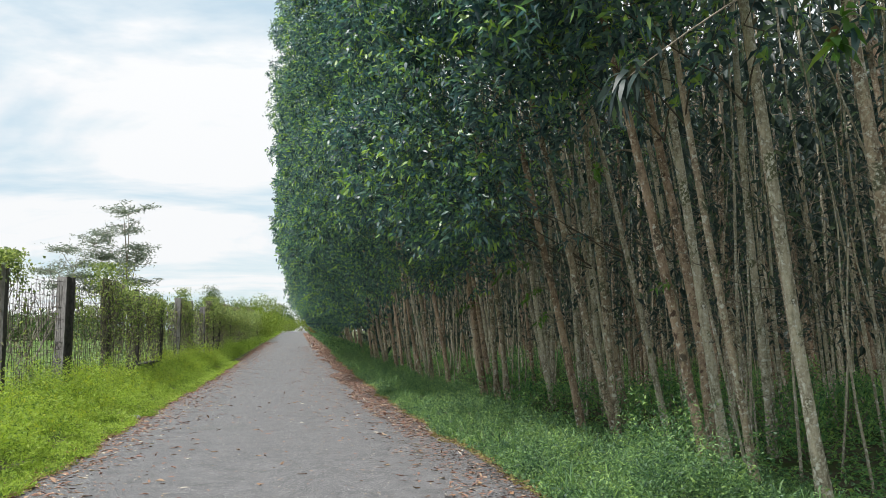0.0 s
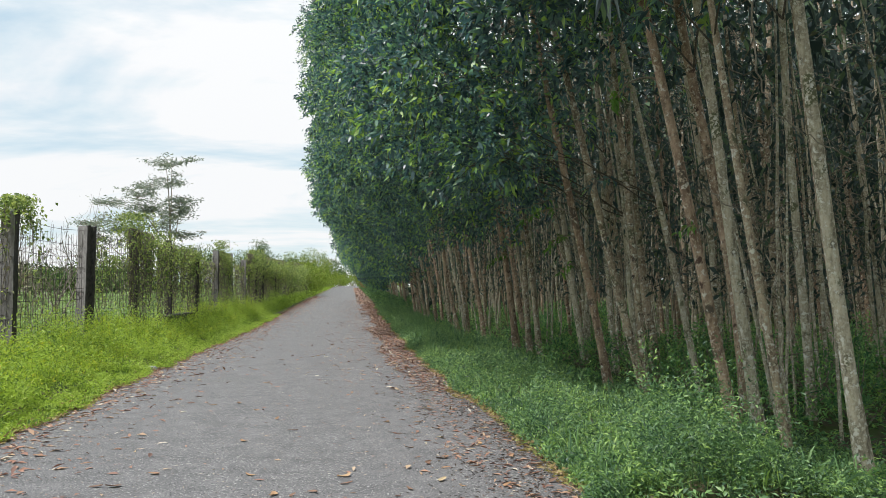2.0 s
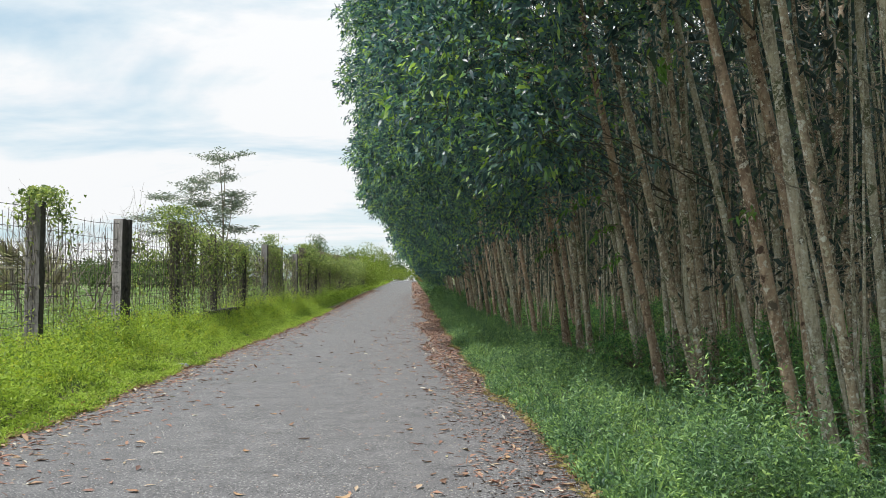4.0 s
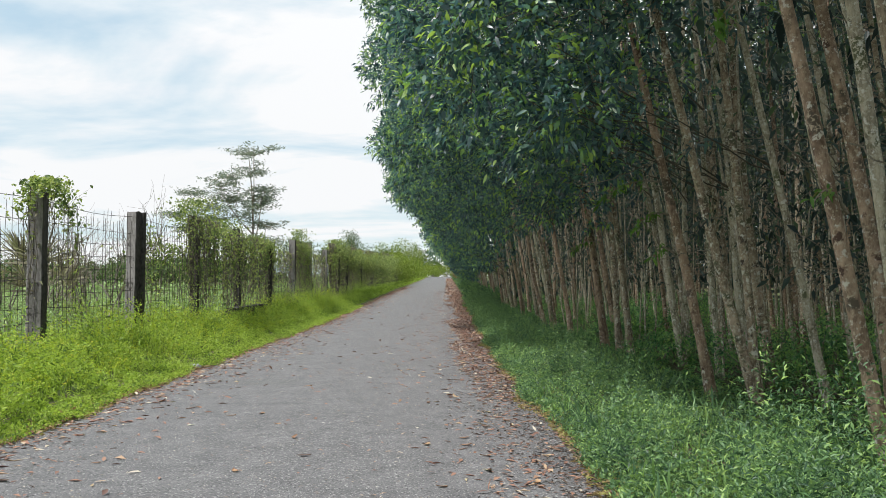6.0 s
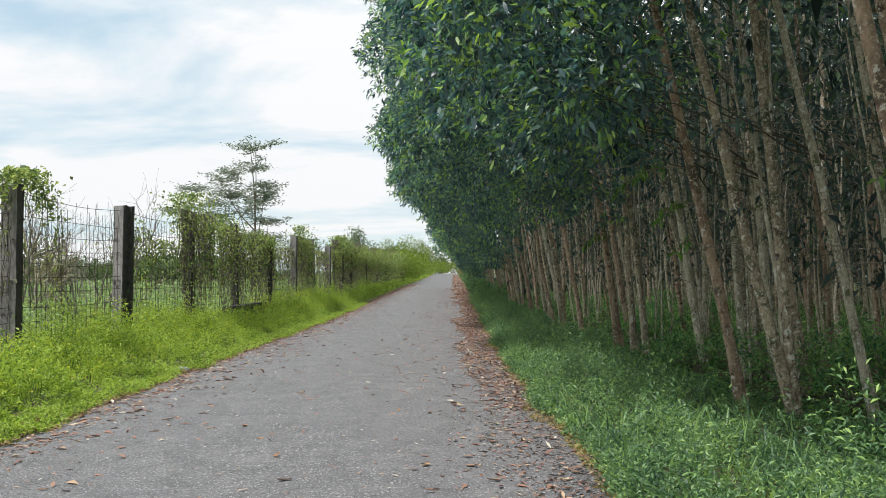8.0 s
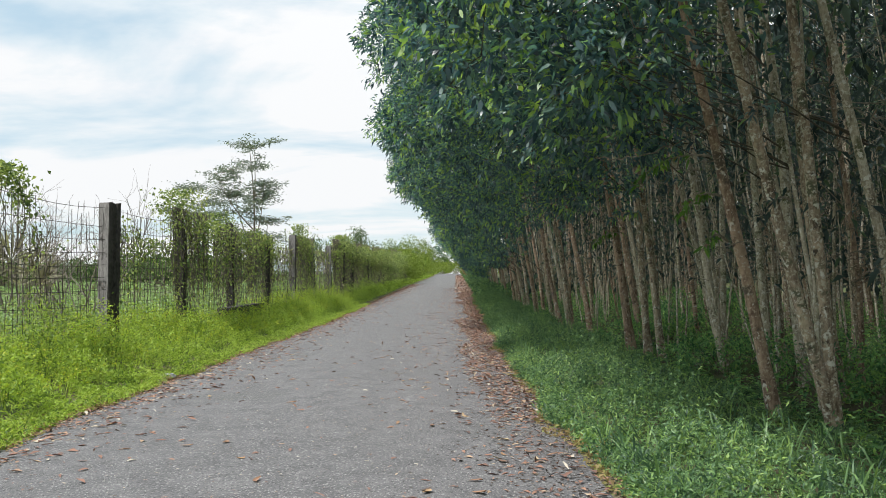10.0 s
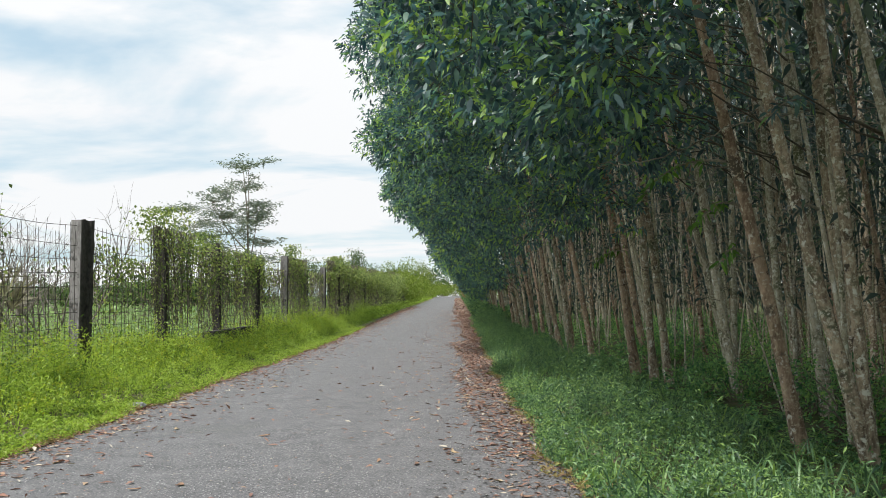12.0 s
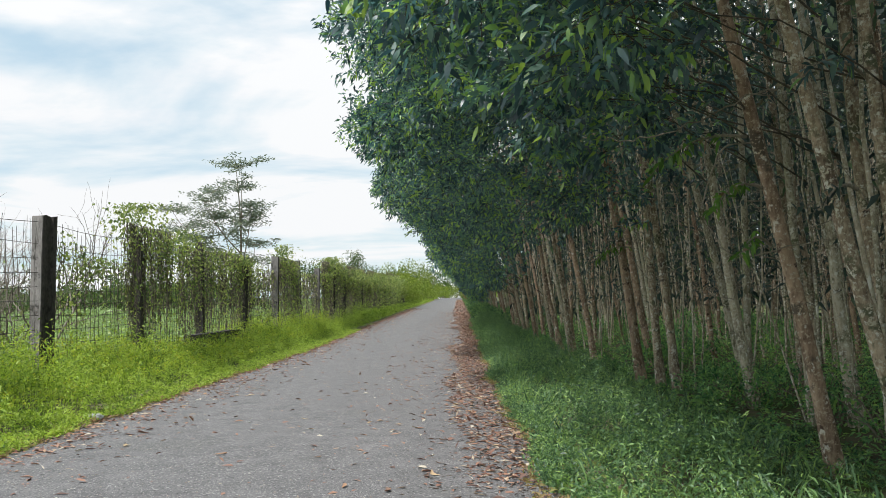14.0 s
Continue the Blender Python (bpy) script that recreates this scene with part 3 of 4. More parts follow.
# crown-bearing trees further along the edge, and thicker growth between those above
r1 = np.random.default_rng(5)
yy = 10.6
k = 40
while yy < 190:
    near = yy < 26
    if not (near and any(abs(e[1] - yy) < 0.9 and e[0] < 5.3 for e in EDGE)):
        x = (5.6 if near else 4.75) + r1.normal(0, 0.25) + float(drift(yy))
        tree(x, yy, r1.uniform(0.06, 0.095), [(r1.uniform(-0.2, -0.08), r1.normal(0, 0.03))],
             edge_crown(yy, k), int(r1.integers(0, 3)), seed=k)
    k += 1
    yy += r1.uniform(1.1, 1.9) if yy < 80 else r1.uniform(2.4, 3.8)

# inner rows
row = 0
far_items, far_leaf_P = [], []
for xr in np.arange(6.6, 36, 1.75):
    for yr in np.arange(2.0, 75.0, 1.9):
        x = xr + r1.normal(0, 0.3)
        y = yr + r1.normal(0, 0.4) + (0.9 if row % 2 else 0)
        if any(abs(e[0] - x) < 0.6 and abs(e[1] - y) < 0.6 for e in EDGE):
            continue
        if x > y * 0.95 + 5 or (y > 48 and x > 14):
            continue
        x += float(drift(y))
        h = r1.uniform(10.5, 12.5)
        lx, ly = r1.normal(-0.075, 0.04), r1.normal(0, 0.03)
        r0 = r1.uniform(0.04, 0.085)
        if xr < 15 and y < 42:
            k += 1
            tree(x, y, r0, [(lx, ly)], INNER_CROWNS[k % 4], int(r1.integers(0, 3)), h, seed=k, turn=0.0)
        else:
            pts = trunk_points(h, lx, ly, 0.05, k * 3 + 1, 8) + np.array([x, y, float(land(x, y))])
            far_items.append((pts, trunk_radii(pts - np.array([0, 0, float(land(x, y))]), r0)))
            far_leaf_P.append((x, y))
    row += 1
woods = new("far_woods")
tagged(woods, "dense dark rows of slim plantation trees deep inside", "woods", kind="stuff")
child("trunk", tubes("trunk", far_items, M_BARK, 6), woods, kind="stuff")
FP = np.array(far_leaf_P)
rng = np.random.default_rng(99)
nf = len(FP) * 270
base = FP[rng.integers(0, len(FP), nf)]
fz = np.where(rng.uniform(0, 1, nf) < 0.72, 4.5 + 7.5 * rng.beta(1.5, 1.4, nf), rng.uniform(0.2, 5.0, nf))
FPts = np.stack([base[:, 0] + rng.normal(0, 0.9, nf), base[:, 1] + rng.normal(0, 0.9, nf), fz], 1)
fl = np.where(fz > 4.5, rng.uniform(0.35, 0.6, nf), rng.uniform(0.2, 0.4, nf))
child("crown", leaves("crown", FPts, rng.normal(0, 0.8, (nf, 3)) + np.array([0, 0, -0.3]), fl, fl * 0.42, M_LEAF_SHADED), woods, kind="stuff")


# screen of the same darkened leaves, added to close sky gaps behind the wood
rng = np.random.default_rng(101)
n = 46000
v = rng.uniform(0, 1, n)
tx = np.where(v < 0.6, 36 + rng.normal(0, 1.5, n), rng.uniform(7, 38, n))
ty = np.where(v < 0.6, rng.uniform(-5, 85, n), 84 + rng.normal(0, 2.5, n))
tz = 13.5 * rng.uniform(0, 1, n)
thicket = leaves("thicket", np.stack([tx, ty, tz + land(tx, ty)], 1), rng.normal(0, 1, (n, 3)), rng.uniform(0.45, 0.9, n), 0.32, M_LEAF_SHADED)
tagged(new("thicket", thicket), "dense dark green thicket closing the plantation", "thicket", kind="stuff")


# thin saplings and dry vines between the stems
r2 = np.random.default_rng(77)
saplings = []
for i in range(290):
    y = 7 + 45 * r2.uniform() ** 1.2
    x = 5.0 + 9.0 * r2.uniform() ** 1.1 + float(drift(y))
    h = r2.uniform(1.8, 4.6) if i % 2 else r2.uniform(4.5, 8.5)
    t = np.linspace(0, 1, 8)[:, None]
    d = np.array([r2.normal(-0.05, 0.09) * h, r2.normal(0, 0.09) * h, h])
    pts = np.array([x, y, float(land(x, y)) - 0.05]) + t * d + np.cumsum(r2.normal(0, 0.045, (8, 3)), 0) * t
    saplings.append((pts, np.linspace(1, 0.35, 8) * r2.uniform(0.010, 0.024) * (1 if i % 2 else 1.5)))
for pts, radii in saplings:
    sapling = new("sapling")
    sapling.location = pts[0]
    tagged(sapling, "thin pale bare sapling between the acacia trunks", "sapling", "saplings in the wood")
    local = pts - pts[0]
    child("stem", tubes("stem", [(local, radii)], M_BARK_PALE, 6), sapling)
    for k in (3, 5):
        a, reach_out = r2.uniform(0, 6.28), r2.uniform(0.25, 0.8)
        t = np.linspace(0, 1, 5)[:, None]
        twig = local[k] + t * np.array([np.cos(a) * reach_out, np.sin(a) * reach_out, r2.uniform(0.05, 0.5)]) + r2.normal(0, 0.03, (5, 3)) * t
        child("twig", tubes("twig", [(twig, np.linspace(0.006, 0.002, 5))], M_TWIG, 4), sapling)


# ---- weeds, grass, litter ----
def plants(n, xs, ys, stem_h, per, leaf, mat, name, label, up=0.5, fine=False, slim=(0.22, 0.4)):
    """Low leafy plants scattered on the ground: n stems with leaves up their height."""
    X, Y = xs, ys
    Z = land(X, Y)
    h = stem_h
    u = rng.uniform(0.08, 1.0, (n, per)) ** 0.75
    tilt = rng.normal(0, 0.22, (n, 2))
    P = np.stack([X[:, None] + tilt[:, :1] * h[:, None] * u + rng.normal(0, 0.03, (n, per)),
                  Y[:, None] + tilt[:, 1:] * h[:, None] * u + rng.normal(0, 0.03, (n, per)),
                  Z[:, None] + h[:, None] * u], -1).reshape(-1, 3)
    D = rng.normal(0, 1, P.shape)
    D[:, 2] = np.abs(D[:, 2]) * 0.3 + up
    ln = leaf * rng.uniform(0.6, 1.35, len(P))
    ob = new(name, leaves(name, P, D, ln, ln * rng.uniform(*slim, len(P)), mat, fine, 0.2))
    return tagged(ob, label, "plants", kind="stuff")


def ragged(ys, amount, seed):
    """An uneven line: how far a growth's edge wanders along the road."""
    return amount * np.array([noise.noise(Vector((seed, v * 0.9, 0.3))) + 0.6 * noise.noise(Vector((seed, v * 3.1, 7.7))) for v in ys])


def along_y(n, near, far, power=1.6):
    """Distances along the road, denser towards the near end."""
    return near + (far - near) * rng.uniform(0, 1, n) ** power


def verge_height(x, y, scale=0.5):
    return np.array([0.75 + 0.55 * noise.noise(Vector((a * 0.7, b * scale, 2.2))) + 0.3 * noise.noise(Vector((a * 2.1, b * 2.0, 5.2))) for a, b in zip(x, y)])


def mounds(xs, ys, count, wide, tall):
    """Plants gathered in rounded clumps: moves each plant to a clump and gives its height share."""
    n = len(xs)
    pick = np.sort(rng.choice(n, count, replace=False))
    which = np.empty(n, int)
    order = np.argsort(ys)
    cx, cy = xs[pick], ys[pick]
    for a in range(0, n, 500):
        o = order[a:a + 500]
        d2 = (xs[o][:, None] - cx) ** 2 + (ys[o][:, None] - cy) ** 2
        which[o] = d2.argmin(1)
    R = rng.uniform(0.6, 1.25, count) * wide
    H = rng.uniform(0.45, 1.25, count) * tall
    dx, dy = xs - cx[which], ys - cy[which]
    d = np.hypot(dx, dy * 0.9)
    q = np.clip(d / R[which], 0, 1.25)
    return xs - dx * 0.18, ys - dy * 0.18, H[which] * np.sqrt(np.clip(1.05 - 0.80 * q * q, 0.10, 1))


rng = np.random.default_rng(21)
# sunny verge between the asphalt and the fence
n = 15000
ys = along_y(n, 8.5, 60, 1.5)
u = rng.uniform(0, 1, n)
xs = -2.86 - 2.24 * u ** 0.9 + drift(ys)
h = (0.26 + 0.56 * np.clip(u * 3.4, 0, 1)) * (1 - (1 - np.interp(ys, [13, 16, 19.5, 25.5, 26.5, 30.5, 31.5], [0.5, 0.5, 0.9, 1.0, 0.42, 0.42, 1.0])) * np.clip((u - 0.45) / 0.3, 0, 1)) * np.interp(ys, [20.5, 22.5, 24.5, 29.5, 31], [1.0, 0.8, 0.62, 0.62, 1.0]) * rng.uniform(0.75, 1.2, n)
xs, ys, share = mounds(xs, ys, 300, 0.36, 1.15)
h *= share * (0.55 + 0.7 * verge_height(xs, ys))
plants(n, xs, ys, h, 11, 0.068, M_WEED_LIGHT, "verge_weeds", "bright yellow-green leafy weeds along the fence", 0.75, slim=(0.17, 0.3))
# taller flowering stalks
n = 5200
ys = along_y(n, 9, 45, 1.3)
u = rng.uniform(0.12, 1, n)
xs = -2.95 - 2.0 * u + drift(ys)
top = (0.25 + 0.45 * np.clip(u * 2, 0, 1)) * rng.uniform(0.7, 1.25, n) * np.interp(ys, [13, 16, 19.5, 22.5, 24.5, 29.5, 31], [0.7, 0.7, 0.95, 0.85, 0.65, 0.65, 1.0])
P = np.stack([xs, ys, land(xs, ys)], 1)
D = rng.normal(0, 0.16, (n, 3)) + np.array([0, 0, 1.0])
tagged(new("weed_stalks", leaves("weed_stalks", P, D, top, 0.016, M_WEED_LIGHT, False, 0.1)), "thin upright yellow-green stalks among the weeds", "plants", kind="stuff")
k = 5
tips = np.repeat(P + unit(D) * top[:, None], k, 0) + rng.normal(0, 0.02, (n * k, 3)) - np.array([0, 0, 0.03])
ln = rng.uniform(0.02, 0.045, n * k)
tagged(new("stalk_flowers", leaves("stalk_flowers", tips, rng.normal(0, 1, (n * k, 3)) + np.array([0, 0, 0.5]), ln, ln * 0.6, M_FLOWER)), "tiny yellow flower heads on the verge weeds", "flowers", kind="stuff")
n = 3500
ys = along_y(n, 55, 200, 1.2)
u = rng.uniform(0, 1, n)
xs = -2.9 - 2.3 * u + drift(ys)
plants(n, xs, ys, (0.15 + 0.5 * u) * rng.uniform(0.7, 1.3, n), 7, 0.2, M_WEED_LIGHT, "far_verge_weeds", "bright yellow-green weeds at the far verge", 0.6)
# short yellowish grass right at the edge of the asphalt
n = 9000
ys = along_y(n, 8.0, 45, 1.4)
xs = -2.58 - 0.45 * rng.uniform(0, 1, n) ** 1.3 + drift(ys) + ragged(ys, 0.16, 3.3)
plants(n, xs, ys, np.full(n, 0.06) * rng.uniform(0.5, 1.8, n), 4, 0.05, M_WEED_LIGHT, "edge_grass", "short yellowish grass at the road's edge", 0.9)
n = 7000
ys = along_y(n, 6.5, 45, 1.5)
xs = 2.40 + 0.35 * rng.uniform(0, 1, n) ** 1.3 + drift(ys) + ragged(ys, 0.18, 8.1)
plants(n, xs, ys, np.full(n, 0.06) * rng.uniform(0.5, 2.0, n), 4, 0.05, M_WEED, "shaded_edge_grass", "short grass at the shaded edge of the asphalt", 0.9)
# straw and dead grass along both edges
n = 2600
ys = along_y(n, 7.0, 45, 1.3)
xs = -2.52 - 0.4 * rng.uniform(0, 1, n) + drift(ys) + ragged(ys, 0.16, 3.3)
plants(n, xs, ys, np.full(n, 0.03) * rng.uniform(0.5, 1.8, n), 3, 0.06, M_STRAW, "dry_edge_grass", "dry yellow straw at the sunny edge of the asphalt", 0.25)
xs = 2.32 + 0.35 * rng.uniform(0, 1, n) + drift(ys) + ragged(ys, 0.20, 8.1)
plants(n, xs, ys - 0.5, np.full(n, 0.03) * rng.uniform(0.5, 1.8, n), 3, 0.06, M_STRAW, "shaded_dry_grass", "dry straw and dead grass at the weeds' edge", 0.25)
# both verges behind the start
n = 4000
ys = rng.uniform(-16, 8.5, n)
xs = -2.75 - 2.2 * rng.uniform(0, 1, n)
plants(n, xs, ys, 0.45 * rng.uniform(0.4, 1.2, n), 10, 0.065, M_WEED_LIGHT, "rear_verge_weeds", "bright yellow-green weeds beside the lane", 0.55)
xs = 2.5 + 3.4 * rng.uniform(0, 1, n)
plants(n, xs, ys - 1.5, 0.32 * rng.uniform(0.4, 1.2, n), 12, 0.05, M_WEED, "rear_shade_weeds", "bluish-green weeds beside the lane", 0.55)
# shaded verge under the trees
n = 18500
ys = along_y(n, 6.5, 60, 1.8)
u = rng.uniform(0, 1, n) ** 1.2
xs = 2.40 + 2.8 * u + drift(ys) + ragged(ys, 0.24, 8.1) * (1 - u)
h = (0.16 + 0.36 * np.clip(u * 5.0, 0, 1) - 0.43 * np.clip(u * 3.0 - 0.9, 0, 1)) * rng.uniform(0.75, 1.25, n)
xs, ys, share = mounds(xs, ys, 400, 0.38, 1.25)
h *= share * (1.5 * verge_height(xs, ys, 0.9) - 0.2).clip(0.25, 1.7)
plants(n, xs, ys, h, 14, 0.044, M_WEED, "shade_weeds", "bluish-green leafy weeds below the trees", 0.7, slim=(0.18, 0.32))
n = 3000
ys = along_y(n, 55, 200, 1.2)
u = rng.uniform(0, 1, n)
xs = 2.55 + 2.6 * u + drift(ys)
plants(n, xs, ys, (0.15 + 0.35 * u) * rng.uniform(0.7, 1.3, n), 7, 0.2, M_WEED, "far_shade_weeds", "green weeds at the far edge of the wood", 0.6)
# broader-leaved plants among them
n = 1500
ys = along_y(n, 6.5, 45, 1.4)
u = rng.uniform(0, 1, n)
xs = 2.7 + 2.0 * u + drift(ys)
h = (0.30 - 0.2 * u) * rng.uniform(0.5, 1.3, n)
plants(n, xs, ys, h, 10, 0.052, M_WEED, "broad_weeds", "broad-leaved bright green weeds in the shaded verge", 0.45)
# grass blades
n = 5000
ys = along_y(n, 6.5, 40, 1.4)
xs = 2.5 + 1.9 * rng.uniform(0, 1, n) + drift(ys)
z = land(xs, ys)
P = np.stack([xs, ys, z + 0.1], 1)
D = rng.normal(0, 0.45, (n, 3)) + np.array([0, 0, 1.0])
ln = rng.uniform(0.15, 0.38, n)
tagged(new("grass_blades", leaves("grass_blades", P, D, ln, ln * 0.045, M_WEED, True, 0.3)), "thin grass blades among the shaded weeds", "grass", kind="stuff")
# forest floor
n = 12500
ys = along_y(n, 5, 60, 1.5)
xs = 4.6 + 13 * rng.uniform(0, 1, n) ** 1.2 + drift(ys)
h = (0.12 + 0.8 * rng.uniform(0, 1, n) ** 2.2 * verge_height(xs, ys, 0.8)) * np.clip((xs - drift(ys) - 4.7) / 2.2, 0.25, 1)
plants(n, xs, ys, h, 10, 0.070, M_UNDER, "undergrowth", "broad-leaved green undergrowth between the trunks", 0.4)

# fallen leaves
rng = np.random.default_rng(33)


def litter(n, xs, ys, size, name, label, mat=M_LITTER):
    z = rise(ys) + 0.015 + 0.03 * (1 - np.clip(np.abs(xs - drift(ys) + 0.16) / 2.5, 0, 1) ** 2)
    P = np.stack([xs, ys, z + rng.uniform(0, 0.006, n)], 1)
    D = rng.normal(0, 1, (n, 3))
    D[:, 2] = np.abs(D[:, 2]) * 0.12
    ln = size * (0.3 + 1.15 * rng.uniform(0, 1, n) ** 1.5)
    return tagged(new(name, leaves(name, P, D, ln, ln * rng.uniform(0.18, 0.45, n), mat, n < 10000, 0.06, True)), label, "leaves", kind="stuff")


ys = np.concatenate([along_y(6500, 5, 60, 1.5), rng.uniform(13, 72, 24000)])
ys = ys[rng.uniform(0, 1, len(ys)) < np.interp(ys, [8, 14, 24], [0.9, 0.65, 1.0])]
n = len(ys)
band = rng.uniform(0, 1, n) < 0.78
xs = ROAD_R + 0.06 - np.where(band, rng.uniform(0, 1.05, n) * np.array([0.8 + 0.5 * noise.noise(Vector((3.0, v * 0.35, 0.5))) for v in ys]), np.abs(rng.normal(0, 1.0, n))) + drift(ys)
litter(n, xs, ys, 0.078, "leaf_litter", "reddish-brown fallen leaves along the shaded road edge")
n = 6000
ys = rng.uniform(60, 165, n)
xs = ROAD_R + 0.06 - rng.uniform(0, 1.1, n) + drift(ys)
litter(n, xs, ys, 0.20, "far_leaf_litter", "reddish-brown fallen leaves at the far road edge")
n = 13000
ys = along_y(n, 6, 90, 1.15)
xs = ROAD_L - 0.08 + np.abs(rng.normal(0, 1, n)) * rng.choice([0.3, 0.65], n) + drift(ys)
litter(n, xs, ys, 0.09, "leaf_litter_left", "brown fallen leaves along the sunny road edge")
n = 1500
ys = along_y(n, 5, 80, 1.25)
xs = rng.uniform(ROAD_L, ROAD_R, n) + drift(ys)
litter(n, xs, ys, 0.075, "scattered_leaves", "dry leaves scattered over the asphalt")


n = 12000
ys = along_y(n, 5, 60, 1.3)
xs = rng.uniform(ROAD_L, ROAD_R, n) + drift(ys)
litter(n, xs, ys, 0.024, "leaf_crumbs", "small crumbs of dry leaf and grit on the asphalt", M_CRUMB)


# rotted leaf crumbs; their dark band also stands in for shade on the asphalt
M_MOULD_SHADE = leaf_mat("leaf_mould", [(0.0, (0.022, 0.018, 0.016)), (0.6, (0.06, 0.045, 0.036)), (1.0, (0.13, 0.085, 0.06))], 0.85, 0.02, 0.2)
n = 20000
ys = along_y(n, 5, 48, 1.25)
xs = ROAD_R + 0.05 - np.abs(rng.normal(0, 0.42, n)) * np.array([0.9 + 0.7 * noise.noise(Vector((6.0, v * 0.45, 1.5))) for v in ys]) + drift(ys)
rear = 3200
rear_y = rng.uniform(-16, 6, rear)
litter(rear, ROAD_R + 0.06 - np.abs(rng.normal(0, 0.5, rear)), rear_y, 0.07, "rear_leaf_litter", "reddish-brown fallen leaves beside the lane")
litter(n, xs, ys, 0.036, "leaf_mould", "dark crumbs of rotted leaf that also paint in shade along the road edge", M_MOULD_SHADE)


def curled_leaf(seed):
    """A dry curled leaf about 12 cm long, with a raised rim and a stalk."""
    r = random.Random(seed)
    bm = bmesh.new()
    rows = []
    for i in range(8):
        a = i / 7
        w = 0.021 * math.sin(math.pi * (0.06 + 0.9 * a)) ** 0.8
        bend = 0.02 * math.sin(a * 3 + r.uniform(0, 1))
        rows.append([bm.verts.new((0.12 * a - 0.06, bend + w * k, 0.004 + 0.014 * abs(k) * (0.6 + a) + 0.012 * (2 * a - 1) ** 2)) for k in (-1, -0.4, 0.4, 1)])
    for p, q in zip(rows, rows[1:]):
        for k in range(3):
            bm.faces.new((p[k], p[k + 1], q[k + 1], q[k]))
    stalk = bmesh.ops.create_cone(bm, segments=5, radius1=0.0018, radius2=0.0012, depth=0.02, matrix=pose(-0.066, 0, 0.012, 0, 90, 0))
    for f in bm.faces:
        f.smooth = True
    me = bpy.data.meshes.new("fallen_leaf")
    bm.to_mesh(me)
    bm.free()
    me.materials.append(M_DRY_LEAF)
    return me


M_DRY_LEAF, _t, _b, _o = base_mat("dry_leaf")
_oi = _t.nodes.new("ShaderNodeObjectInfo")
_r = ramp(_t, [(0.0, (0.14, 0.09, 0.07)), (0.4, (0.34, 0.19, 0.12)), (0.75, (0.52, 0.31, 0.16)), (1.0, (0.62, 0.52, 0.33))])
_n = nd(_t, "ShaderNodeTexNoise", ins={"Scale": 60.0, "Detail": 3.0})
_m = nd(_t, "ShaderNodeMix", dtype="RGBA", blend="MULTIPLY", ins={"Factor": 0.5})
_t.links.new(_oi.outputs["Random"], _r.inputs[0])
_t.links.new(_r.outputs["Color"], _m.inputs["A"])
_t.links.new(_n.outputs["Color"], _m.inputs["B"])
_t.links.new(_m.outputs["Result"], _b.inputs["Base Color"])
_b.inputs["Roughness"].default_value = 0.7
LEAF_MESHES = [curled_leaf(k) for k in range(5)]
r3 = np.random.default_rng(45)
for i in range(170):
    y = 6.5 + 16 * r3.uniform() ** 1.2
    x = ROAD_R - abs(r3.normal(0, 0.7)) if r3.uniform() < 0.72 else r3.uniform(ROAD_L + 0.1, ROAD_R)
    x = max(x, ROAD_L + 0.1) + float(drift(y))
    u = (x - float(drift(y)) + 0.11) / 2.55
    ob = new("fallen_leaf", LEAF_MESHES[i % 5])
    k = r3.uniform(0.45, 0.95)
    ob.matrix_basis = pose(x, y, float(rise(y)) + 0.014 + 0.03 * (1 - u * u), r3.normal(0, 6), r3.normal(0, 6), r3.uniform(0, 360)) @ Matrix.Diagonal((k, k * r3.uniform(0.9, 1.5), k * 0.7, 1))
    tagged(ob, "curled dry brown leaf lying on the asphalt", "leaf", "fallen leaves on the road")


# ---- fence ----
def fence_x(y):
    return -4.70 + 0.033 * (np.minimum(y, 46) - 19.8) + 0.015 * np.maximum(0, y - 46)


def post_mesh(w, d, h, channel, seed):
    """A cast post with chamfered corners, a worn top and, on the road side, a channel."""
    c = 0.014
    a, b = w / 2, d / 2
    prof = [(-a + c, -b), (a - c, -b), (a, -b + c)]
    if channel:
        n = b * 0.45
        prof += [(a, -n), (a - 0.045, -n + 0.02), (a - 0.045, n - 0.02), (a, n)]
    prof += [(a, b - c), (a - c, b), (-a + c, b), (-a, b - c), (-a, -b + c)]
    r = random.Random(seed)
    bm = bmesh.new()
    levels = []
    for k in range(13):
        z = h * k / 12
        ring = []
        for x, y in prof:
            q = Vector((x + r.uniform(-1, 1) * 0.004, y + r.uniform(-1, 1) * 0.004, z))
            if k == 12:
                q.z -= 0.015 + 0.02 * noise.noise(Vector((x * 9 + seed, y * 9, 0)))
            ring.append(bm.verts.new(q))
        levels.append(ring)
    m = len(prof)
    for p, q in zip(levels, levels[1:]):
        for k in range(m):
            bm.faces.new((p[k], p[(k + 1) % m], q[(k + 1) % m], q[k]))
    bm.faces.new(levels[-1])
    bm.faces.new(levels[0][::-1])
    bm.normal_update()
    # darker material on the top and, as painted shade, on road side and channel
    for f in bm.faces:
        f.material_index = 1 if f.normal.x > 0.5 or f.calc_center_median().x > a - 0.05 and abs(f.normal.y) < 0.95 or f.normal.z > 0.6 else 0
    return bm


